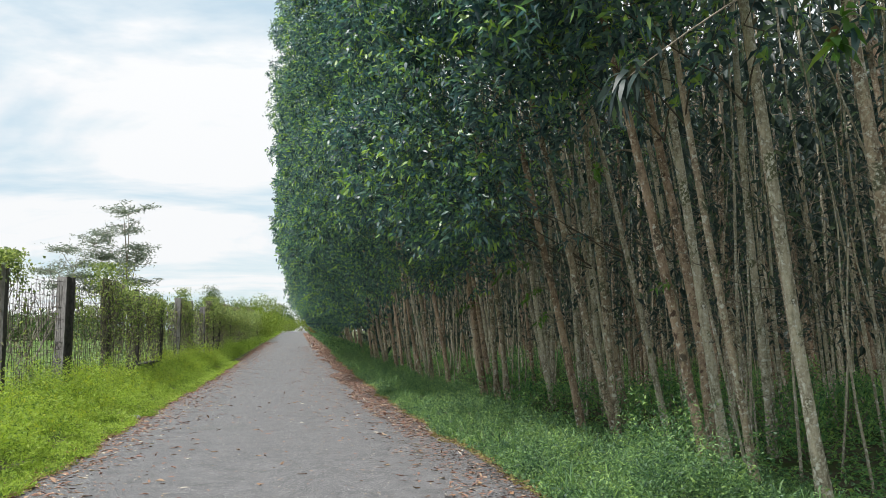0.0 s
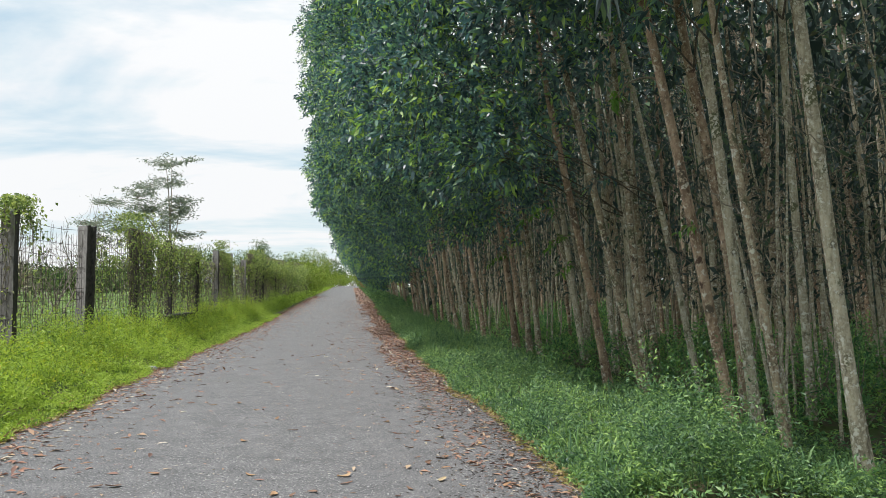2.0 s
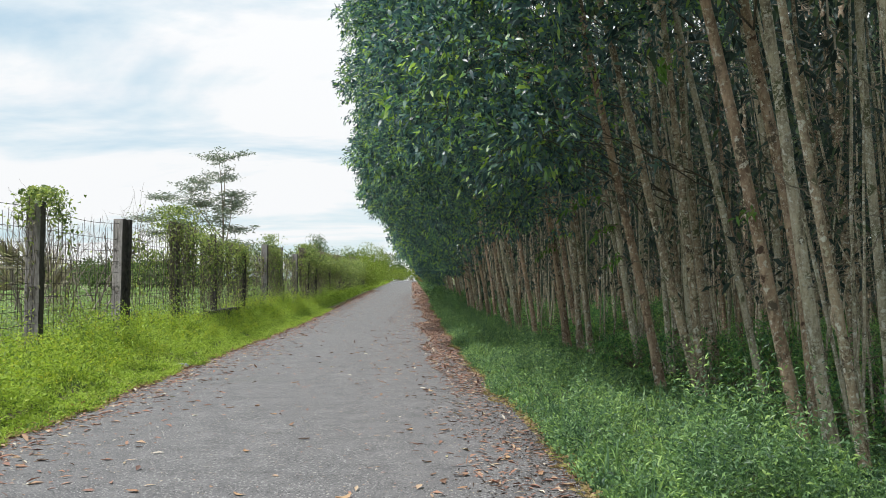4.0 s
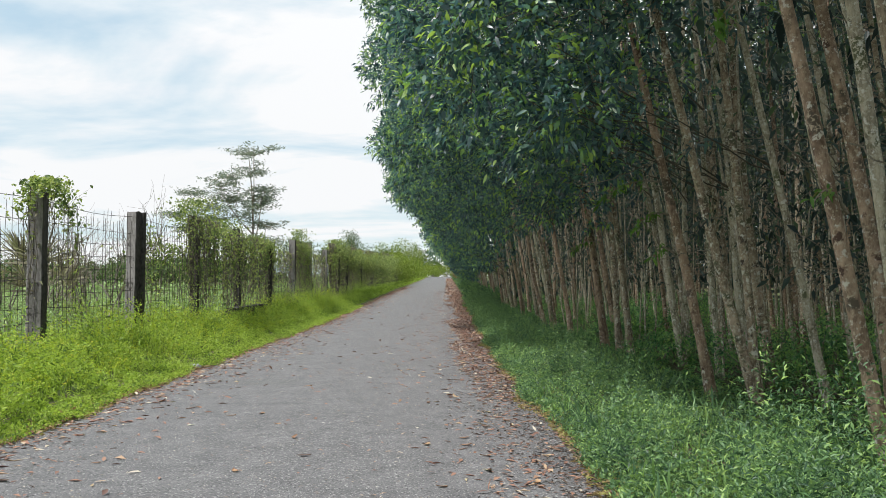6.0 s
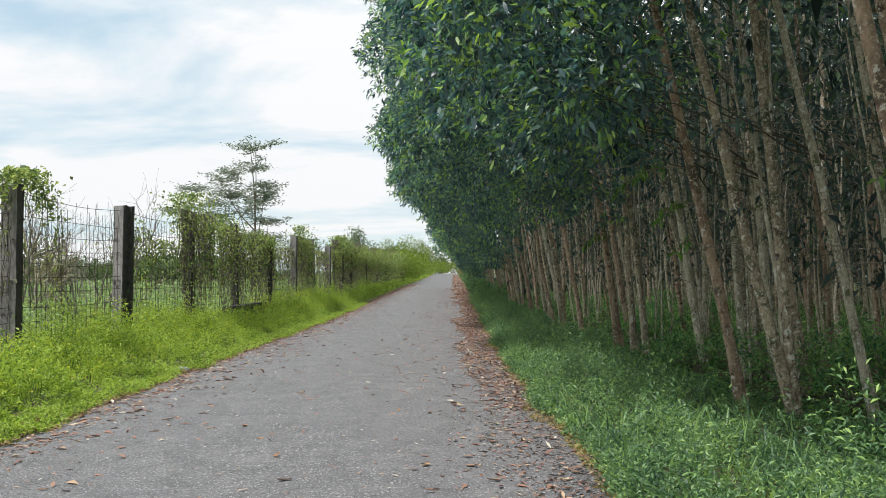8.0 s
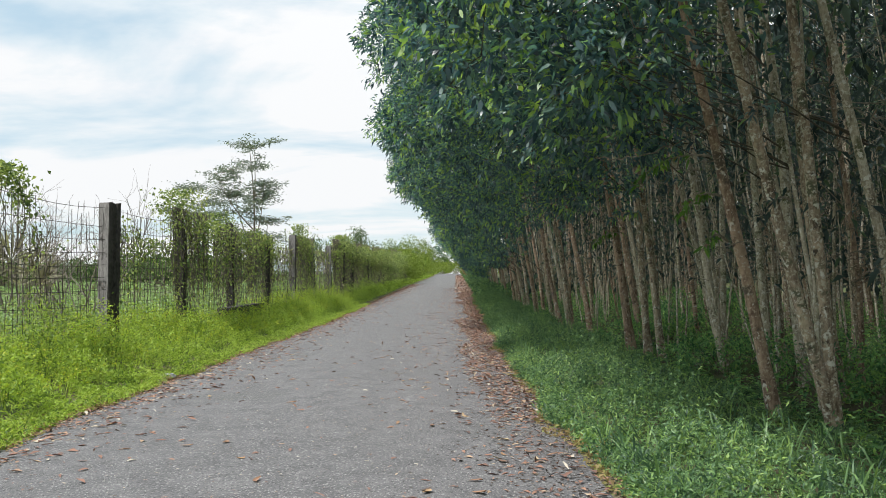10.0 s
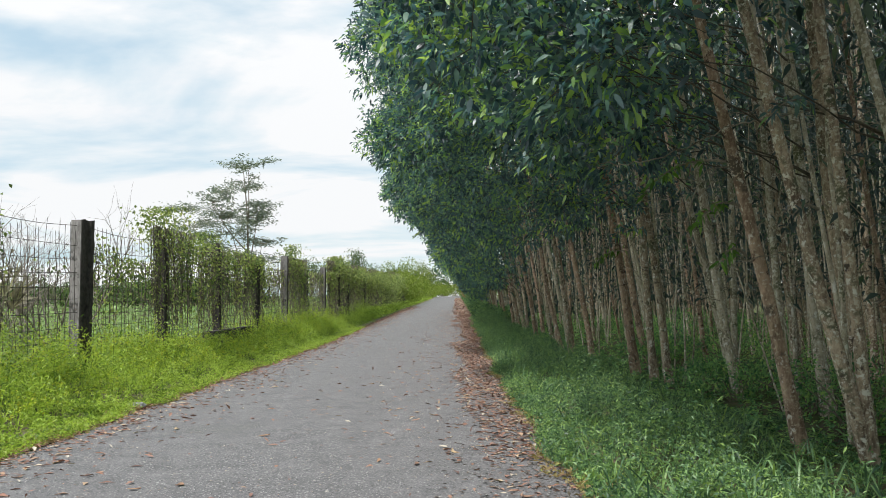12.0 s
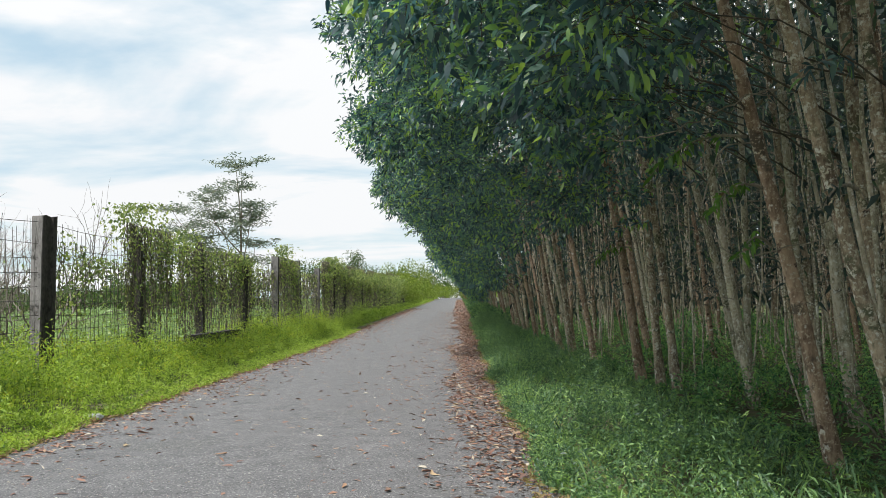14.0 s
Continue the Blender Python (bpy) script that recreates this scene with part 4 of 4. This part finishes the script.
fence = new("wire_fence")
fence.location = (0, 0, 0)
tagged(fence, "tall wire mesh fence on weathered concrete posts", "fence")
post_ys = [0.1, 4.1, 8.1, 12.1, 16.1, 20.05] + [20.05 + 3.95 * i for i in range(1, 24)]
for i, y in enumerate(post_ys):
    x = fence_x(y)
    z = float(land(x, y)) - 0.1
    if abs(y - 20.05) < 0.1:
        w, d, turn = 0.27, 0.27, -27
    else:
        w, d, turn = (0.24, 0.2, 2) if y < 20 or y > 34 else (0.18, 0.18, 2)
    bm = post_mesh(w, d, 2.83 + 0.1 - float(land(x, 14.0)) + 0.12 * math.sin(i * 2.1) * (i > 6) + 0.1 * (i == 9), i == 5 or i > 6, i)
    p = part("post", bm, M_CONCRETE, fence)
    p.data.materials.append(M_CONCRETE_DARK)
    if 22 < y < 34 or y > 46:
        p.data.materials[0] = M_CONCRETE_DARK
    p.location = (x, y, z)
    p.rotation_euler = (radians(0.6 * math.sin(i * 3.3)), radians(1.2 * math.sin(i * 1.7)), radians(turn))
for i in range(len(post_ys) - 1):
    y0, y1 = post_ys[i] + 0.1, post_ys[i + 1] - 0.1
    r = np.random.default_rng(300 + i)
    items = []
    zt = 2.45
    for hz in np.concatenate([np.arange(0.3, 2.5, 0.22), [2.62]]):
        ys = np.linspace(y0, y1, 7)
        sag = -0.05 * np.sin(np.linspace(0, np.pi, 7)) * r.uniform(0.2, 1.5)
        items.append((np.stack([fence_x(ys) + 0.02 + r.normal(0, 0.008, 7), ys, rise(ys) + 0.1 + hz + sag], 1), np.full(7, 0.0045)))
    for vy in np.arange(y0 + 0.05, y1, 0.17):
        zs = np.linspace(0.15, zt + r.uniform(0, 0.22), 6)
        items.append((np.stack([fence_x(vy) + 0.025 + r.normal(0, 0.012, 6), np.full(6, vy) + r.normal(0, 0.015, 6), float(rise(vy)) + 0.1 + zs], 1),
                      np.full(6, 0.0048)))
    child("wire_mesh", tubes("wire_mesh", items, M_WIRE, 4), fence, "rusty welded wire mesh")
# low dark footing that shows between the weeds
bm = bmesh.new()
bmesh.ops.create_cube(bm, size=1.0)
for v in bm.verts:
    v.co = Vector((v.co.x * 0.3, v.co.y * 4.4, v.co.z * 0.62))
bmesh.ops.bevel(bm, geom=bm.edges[:], offset=0.02, segments=2, affect="EDGES")
foot = part("footing", bm, M_CONCRETE_DARK, fence, "dark concrete footing")
foot.location = (fence_x(29) + 0.06, 28.9, 0.40)


# ---- climbing plants on the fence ----
def vine(y0, y1, top, hang, density, label, seed, dry=0.5, thick=0.22, fall=0.26):
    """A vine over the fence from y0 to y1: a leafy mound along the top and strands hanging to the ground."""
    global rng
    rng = np.random.default_rng(seed)
    ob = new("climbing_vine")
    yc = (y0 + y1) / 2
    ob.location = (fence_x(yc), yc, float(land(fence_x(yc), yc)))
    tagged(ob, label, "vine", "vines on the fence")
    zb = float(rise(yc))
    span = y1 - y0
    n = int(density * span)
    s = rng.uniform(0, 1, n)
    hump = np.array([noise.noise(Vector((v * span * 0.55, seed * 3.1, 0))) for v in s])
    ztop = top + 0.75 * hump - 0.45 * np.abs(2 * s - 1) ** 4
    cascade = np.array([noise.noise(Vector((v * span * 0.9, seed * 1.7, 4.0))) for v in s])
    z = np.maximum(ztop - np.abs(rng.normal(0, 1, n)) * fall * np.clip(0.75 + 2.2 * cascade, 0.25, 2.4), 0.15)
    bulge = thick * (0.6 + 0.6 * rng.uniform(0, 1, n))
    P = np.stack([rng.normal(0, 1, n) * bulge, (s - 0.5) * span * 1.04 + rng.normal(0, 0.06, n), z - zb + rise(yc + (s - 0.5) * span)], 1)
    P[:, 2] -= ob.location.z - 0.1
    D = rng.normal(0, 1, (n, 3)) + np.array([0.3, 0, 0.1])
    ln = rng.uniform(0.045, 0.09, n) * (1.0 + 0.012 * max(0, yc - 30))
    child("foliage", leaves("foliage", P, D, ln, ln * 0.7, M_VINE, False, 0.2), ob, kind="stuff")
    strands, LP = [], []
    for i in range(int((1.05 if density > 100 else 0.7) * hang * span)):
        sy = rng.uniform(-0.5, 0.5) * span
        zt = top - 0.15
        ze = rng.uniform(0.25, 1.3) if rng.uniform() < 0.75 else rng.uniform(1.2, 2.0)
        k = 7
        zz = np.linspace(zt, ze, k)
        pts = np.stack([rng.normal(0.04, 0.035, k), sy + np.cumsum(rng.normal(0, 0.02, k)), zz + float(rise(yc + sy)) + 0.1 - ob.location.z], 1)
        strands.append((pts, np.full(k, rng.uniform(0.004, 0.009))))
        m = int(rng.uniform(9, 24))
        q = rng.uniform(0, 1, m) * (k - 1)
        a = np.floor(q).astype(int).clip(0, k - 2)
        LP.append(pts[a] + (pts[a + 1] - pts[a]) * (q - a)[:, None] + rng.normal(0, 0.035, (m, 3)))
    child("stem", tubes("stem", strands, M_VINE_STEM, 4), ob, "thin brown hanging stems", "stuff")
    LP = np.concatenate(LP)
    pick = rng.uniform(0, 1, len(LP)) < dry
    for sel, mat in ((pick, M_VINE_DRY), (~pick, M_VINE)):
        q = LP[sel]
        if len(q):
            ln = rng.uniform(0.04, 0.09, len(q)) * (1.0 + 0.012 * max(0, yc - 30))
            child("leaf_strand", leaves("leaf_strand", q, rng.normal(0, 1, (len(q), 3)) + np.array([0, 0, -0.6]), ln, ln * 0.6, mat, False, 0.3), ob, kind="stuff")
    return ob


vine(15.6, 17.3, 2.92, 6, 620, "green vine draped over a concrete post top", 1, 0.5, 0.13)
vine(17.0, 19.8, 2.3, 4, 3, "sparse wiry vine stems on the mesh", 2, 0.5, 0.06)
vine(20.4, 21.6, 2.5, 9, 260, "slender green vine climbing beside a post", 3, 0.2, 0.08, 0.7)
vine(21.4, 23.4, 2.3, 8, 130, "sparse green vine climbing the wire mesh", 15, 0.3, 0.06, 0.9)
vine(23.1, 26.0, 3.05, 34, 600, "thick tangled vine with yellow-green top and dry stems", 4, 0.25, 0.3, 0.5)
vine(26.0, 29.2, 2.78, 30, 400, "leafy vine mound over the fence top", 5, 0.22, 0.2, 0.35)
vine(29.0, 33.0, 2.80, 32, 420, "leafy vine mound over the fence top", 6, 0.22, 0.24, 0.4)
vine(33.0, 36.0, 2.5, 16, 30, "sparse wiry vine stems on the mesh", 7, 0.6, 0.06)
vine(36.2, 39.6, 2.95, 34, 560, "green vine curtain hanging beside a post", 8, 0.4, 0.2, 0.6)
vine(40.0, 44.2, 2.5, 16, 40, "sparse wiry vine stems on the mesh", 9, 0.6, 0.06)
vine(44.3, 52.0, 3.1, 34, 620, "long dense vine mound with dark hanging stems", 10, 0.7, 0.26, 0.5)
vine(52.0, 62.0, 3.1, 30, 480, "long dense vine mound with dark hanging stems", 11, 0.7, 0.3, 0.6)
vine(62.0, 76.0, 3.1, 20, 420, "long dense vine mound with dark hanging stems", 12, 0.6, 0.4, 0.8)
vine(76.0, 96.0, 3.3, 5, 380, "long dense vine mound with dark hanging stems", 13, 0.4, 0.5, 1.3)


# ---- beyond the fence ----
def bush(x, y, w, h, n, leaf, mat, label, name="bush", seed=0, low=0.05, group="far bushes"):
    """A bush or low tree: a short branching stem and an uneven, gappy crown of small leaves."""
    global rng
    rng = np.random.default_rng(700 + seed)
    ob = new(name)
    ob.location = (x, y, float(land(x, y)))
    tagged(ob, label, name.split("_")[-1], group)
    k = 14
    cent = np.stack([rng.normal(0, 0.30, k) * w, rng.normal(0, 0.30, k) * w, h * (low + (0.9 - low) * rng.uniform(0.2, 1, k))], 1)
    rad = h * rng.uniform(0.16, 0.28, k)
    c = rng.integers(0, k, n)
    v = unit(rng.normal(0, 1, (n, 3))) * (rng.uniform(0.2, 1.0, n) ** 0.5)[:, None]
    P = cent[c] + v * rad[c][:, None] * np.array([w / h * 1.1, w / h * 1.1, 1.0]).clip(0.6, 1.8)
    P[:, 2] = np.maximum(P[:, 2], 0.02)
    ln = leaf * rng.uniform(0.6, 1.4, n)
    items = [(np.array([[0, 0, -0.1], cent[i] * 0.5 + np.array([0, 0, 0.05 * h]), cent[i]]), np.array([0.03, 0.02, 0.008]) * h * 0.5) for i in range(k)]
    child("stem", tubes("stem", items, M_TWIG, 5), ob, kind="stuff")
    child("crown", leaves("crown", P, rng.normal(0, 1, (n, 3)), ln, ln * 0.45, mat), ob, kind="stuff")
    return ob


# crop field
rng = np.random.default_rng(61)
n = 9000
ys = along_y(n, 13, 75, 1.4)
xs = -6.4 - rng.uniform(0, 1, n) ** 1.4 * (ys * 0.65 + 4)
plants(n, xs, ys, 0.45 * rng.uniform(0.5, 1.2, n), 8, 0.17, M_CROP, "field_plants", "pale green low crop plants filling the field", 0.35)
n = 5000
ys = along_y(n, 70, 220, 1.2)
xs = -6.4 - rng.uniform(0, 1, n) ** 1.2 * (ys * 0.7 + 4)
plants(n, xs, ys, 0.6 * rng.uniform(0.5, 1.2, n), 6, 0.5, M_CROP, "far_field_plants", "pale green crop in the far field", 0.4)
# weeds and low growth just behind the wire
n = 1600
ys = along_y(n, 12, 60, 1.3)
xs = fence_x(ys) - rng.uniform(0.1, 1.6, n)
plants(n, xs, ys, 0.42 * rng.uniform(0.2, 1.0, n), 8, 0.08, M_VINE, "fence_weeds", "mixed green weeds growing behind the wire", 0.4)


def bare_shrub(x, y, h, seed):
    """A dead shrub: stems that fork and fork again into fine twigs."""
    r = np.random.default_rng(seed)
    ob = new("dead_shrub")
    ob.location = (x, y, float(land(x, y)))
    tagged(ob, "leafless grey dead shrub with fine forking twigs", "shrub", "dead shrubs")
    levels = [[], [], [], []]

    def grow(p, d, length, rad, depth):
        k = 4
        pts = [p]
        for _ in range(k):
            d = unit(d + r.normal(0, 0.16, 3) + np.array([0, 0, 0.05]))
            pts.append(pts[-1] + d * length / k)
        levels[depth].append((np.array(pts), np.linspace(rad, rad * 0.55, k + 1)))
        if depth < 3:
            for _ in range(3 if depth else 4):
                q = pts[r.integers(2, k + 1)]
                grow(q, unit(d + r.normal(0, 0.5, 3)), length * r.uniform(0.5, 0.75), rad * 0.5, depth + 1)

    for i in range(4):
        a = r.uniform(0, 6.28)
        grow(np.array([0.1 * np.cos(a), 0.1 * np.sin(a), -0.1]), unit(np.array([0.4 * np.cos(a), 0.4 * np.sin(a), 1.0])), h * 0.45, 0.03, 0)
    child("stem", tubes("stem", levels[0] + levels[1], M_DEAD, 6), ob, kind="stuff")
    child("twig", tubes("twig", levels[2] + levels[3], M_DEAD, 3), ob, kind="stuff")
    return ob


bare_shrub(-7.9, 24.2, 4.3, 1)
bare_shrub(-7.0, 24.8, 4.4, 2)
bare_shrub(-6.7, 22.6, 3.4, 3)
bare_shrub(-8.9, 25.5, 4.0, 6)
bare_shrub(-5.9, 17.8, 1.1, 4)
bush(-5.7, 17.0, 1.3, 0.95, 1500, 0.055, M_CROP, "low grey-green leafy bush behind the wire", "bush", 60, 0.05, "bushes behind the fence")
bush(-5.6, 18.6, 1.2, 0.85, 1400, 0.055, M_CROP, "low grey-green leafy bush behind the wire", "bush", 61, 0.05, "bushes behind the fence")
bush(-6.3, 21.3, 1.2, 1.3, 1300, 0.06, M_VINE, "yellow-green leafy bush behind the wire", "bush", 62, 0.05, "bushes behind the fence")


def fan_palm(x, y, seed):
    """A low clump of dry fan-shaped fronds."""
    global rng
    rng = np.random.default_rng(seed)
    ob = new("palm_clump")
    ob.location = (x, y, float(land(x, y)))
    tagged(ob, "low clump of dry greyish fan palm fronds", "palm")
    for f in range(7):
        a = rng.uniform(0, 6.28)
        c = np.array([np.cos(a) * 0.5, np.sin(a) * 0.5, rng.uniform(1.0, 1.9)])
        t = np.linspace(0, 1, 5)[:, None]
        child("stalk", tubes("stalk", [(t * c, np.full(5, 0.016))], M_DEAD, 5), ob)
        n = 22
        sp = np.linspace(-1.5, 1.5, n)
        side = np.array([-np.sin(a), np.cos(a), 0.0])
        up = unit(np.array([np.cos(a) * 0.5, np.sin(a) * 0.5, 1.0]))
        D = np.cos(sp)[:, None] * up + np.sin(sp)[:, None] * side
        child("frond", leaves("frond", np.tile(c, (n, 1)), D, rng.uniform(0.7, 0.95, n), 0.045, M_VINE_DRY, True, 0.1), ob, kind="stuff")
    return ob


fan_palm(-7.3, 22.0, 5)
fan_palm(-8.8, 23.0, 6)


def feather_tree(x, y, height, seed):
    """A light, tiered tree with thin limbs and feathery leaves, open to the sky."""
    global rng
    rng = np.random.default_rng(seed)
    ob = new("feathery_tree")
    ob.location = (x, y, float(land(x, y)))
    tagged(ob, "open feathery tree with flat tiers of foliage", "tree")
    H = height
    t = np.linspace(0, 1, 12)[:, None]
    trunk = np.concatenate([0.25 * np.sin(t * 3), 0 * t, t * H], 1)
    trunk[0, 2] = -0.1
    child("trunk", tubes("trunk", [(trunk, np.linspace(0.085, 0.015, 12))], M_TWIG, 8), ob)
    # leaders: sideways reach and height share of the tip; each carries flat tiers of foliage
    leaders = [(0.35, 1.0, 3), (-1.5, 0.85, 3), (-2.9, 0.74, 3), (0.75, 0.76, 2), (-0.7, 0.70, 2), (-3.3, 0.58, 2), (0.9, 0.52, 2), (-2.0, 0.56, 2)]
    limbs, P = [], []
    for lx, zf, tiers in leaders:
        z0 = H * max(0.2, zf - 0.38)
        s0 = np.array([0.25 * math.sin(3 * z0 / H), 0, z0])
        tip = np.array([lx, rng.normal(0, 0.5), zf * H])
        mid = s0 * 0.5 + tip * 0.5 + np.array([lx * 0.25, 0, -0.2])
        uu = np.linspace(0, 1, 8)[:, None]
        lead = s0 * (1 - uu) ** 2 + 2 * mid * uu * (1 - uu) + tip * uu ** 2
        limbs.append((lead, np.linspace(0.04, 0.010, 8)))
        for k in range(tiers):
            c = lead[7 - 2 * k] + rng.normal(0, 1, 3) * np.array([0.15, 0.15, 0.22 * k])
            R = (1.05 + 0.2 * k) * rng.uniform(0.7, 1.25) if zf < 1 or k else 1.5
            slope = rng.normal(0.05, 0.08)
            for j in range(7):
                az = rng.uniform(0, 6.28)
                Rj = R * rng.uniform(0.6, 1.0)
                e = c + np.array([Rj * math.cos(az), Rj * math.sin(az), 0.22 + slope * Rj * math.cos(az) + rng.normal(0, 0.08 + 0.16 * k)])
                m1 = (c + e) / 2 + np.array([0, 0, 0.05])
                pts = c * (1 - uu) ** 2 + 2 * m1 * uu * (1 - uu) + e * uu ** 2
                limbs.append((pts, np.linspace(0.012, 0.004, 8)))
                m = int(7 * Rj) + 2
                q = rng.uniform(0.25, 1.08, m)[:, None]
                cl = c * (1 - q) ** 2 + 2 * m1 * q * (1 - q) + e * q ** 2 + rng.normal(0, 1, (m, 3)) * np.array([0.14, 0.2, 0.08 + 0.07 * k])
                P.append(np.repeat(cl, 9, 0) + rng.normal(0, 1, (m * 9, 3)) * np.array([0.15, 0.15, 0.045]))
    child("limb", tubes("limb", limbs, M_TWIG, 4), ob, "thin grey limbs", "stuff")
    P = np.concatenate(P)
    D = rng.normal(0, 1, P.shape) * np.array([1, 1, 0.35])
    ln = rng.uniform(0.10, 0.24, len(P))
    child("crown", leaves("crown", P, D, ln, ln * 0.30, M_FEATHER, False, 0.15), ob, kind="stuff")
    return ob


feather_tree(-8.5, 48.5, 7.55, 9)
bush(-7.4, 94, 1.7, 5.5, 1500, 0.16, M_FAR, "small round-topped green tree behind the fence", "small_tree", 40, 0.7)
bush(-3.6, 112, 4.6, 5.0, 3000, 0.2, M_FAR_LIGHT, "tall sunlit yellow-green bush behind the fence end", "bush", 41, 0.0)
rb = np.random.default_rng(8)
for i in range(40):
    y = rb.uniform(80, 180)
    x = -rb.uniform(9, 66) - (y - 70) * 0.3
    bush(x, y, rb.uniform(6, 10), rb.uniform(2.4, 4.6), 1100, 0.38, M_FAR, "dense green trees at the field's far side", "field_tree", 100 + i)
for i in range(11):
    y = 92 + i * 10
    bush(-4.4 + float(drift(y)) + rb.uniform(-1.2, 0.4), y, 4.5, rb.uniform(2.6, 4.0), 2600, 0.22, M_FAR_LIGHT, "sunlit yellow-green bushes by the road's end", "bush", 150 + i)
for i in range(18):
    y = rb.uniform(215, 290)
    bush(-34 + i * 5.0, y, 11, rb.uniform(8.5, 12), 2200, 0.5, M_FAR, "green trees beyond the crest of the road", "distant_tree", 170 + i, 0.0)
for i in range(7):
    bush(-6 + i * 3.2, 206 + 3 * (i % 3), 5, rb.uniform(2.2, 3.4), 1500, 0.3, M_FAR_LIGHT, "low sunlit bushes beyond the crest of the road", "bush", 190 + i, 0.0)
# dry grass where the lane bends out of sight
rng = np.random.default_rng(71)
n = 1500
ys = rng.uniform(150, 190, n)
xs = 3.0 + 2.6 * rng.uniform(0, 1, n) + drift(ys)
plants(n, xs, ys, 1.0 * rng.uniform(0.5, 1.2, n), 8, 0.35, M_STRAW, "dry_grass", "tall straw-coloured dry grass beside the lane", 0.9)

# leafy shrubs between the trunks
rs = np.random.default_rng(88)
for i in range(34):
    y = 9 + 30 * rs.uniform() ** 1.2
    x = 5.6 + 5.5 * rs.uniform() + float(drift(y))
    bush(x, y, rs.uniform(0.6, 1.2), rs.uniform(0.5, 1.15), 900, 0.062, M_UNDER, "leafy green shrub growing between the trunks", "forest_shrub", 300 + i, 0.05, "shrubs in the wood")

for i, (x, y, h) in enumerate([(5.7, 14.6, 0.8), (6.3, 13.4, 0.95), (5.9, 16.2, 0.7), (5.5, 10.9, 0.6), (6.2, 9.7, 0.9), (6.9, 11.8, 1.0), (5.4, 17.6, 0.6), (5.5, 22.8, 0.7), (5.2, 18.4, 0.5)]):
    bush(x, y, 1.0, h, 1000, 0.058, M_UNDER, "leafy green shrub growing between the trunks", "forest_shrub", 340 + i, 0.05, "shrubs in the wood")

# a pale stone on the verge
bm = bmesh.new()
bmesh.ops.create_icosphere(bm, subdivisions=3, radius=1.0)
for v in bm.verts:
    f = 1 + 0.25 * noise.noise(v.co * 1.7)
    v.co = Vector((v.co.x * 0.13 * f, v.co.y * 0.10 * f, v.co.z * 0.055 * f))
me = bpy.data.meshes.new("stone")
bm.to_mesh(me)
bm.free()
me.materials.append(M_STONE)
stone = tagged(new("stone", me), "small pale grey stone at the road's edge", "stone")
stone.location = (-2.74, 17.25, float(land(-2.74, 17.25)) + 0.035)
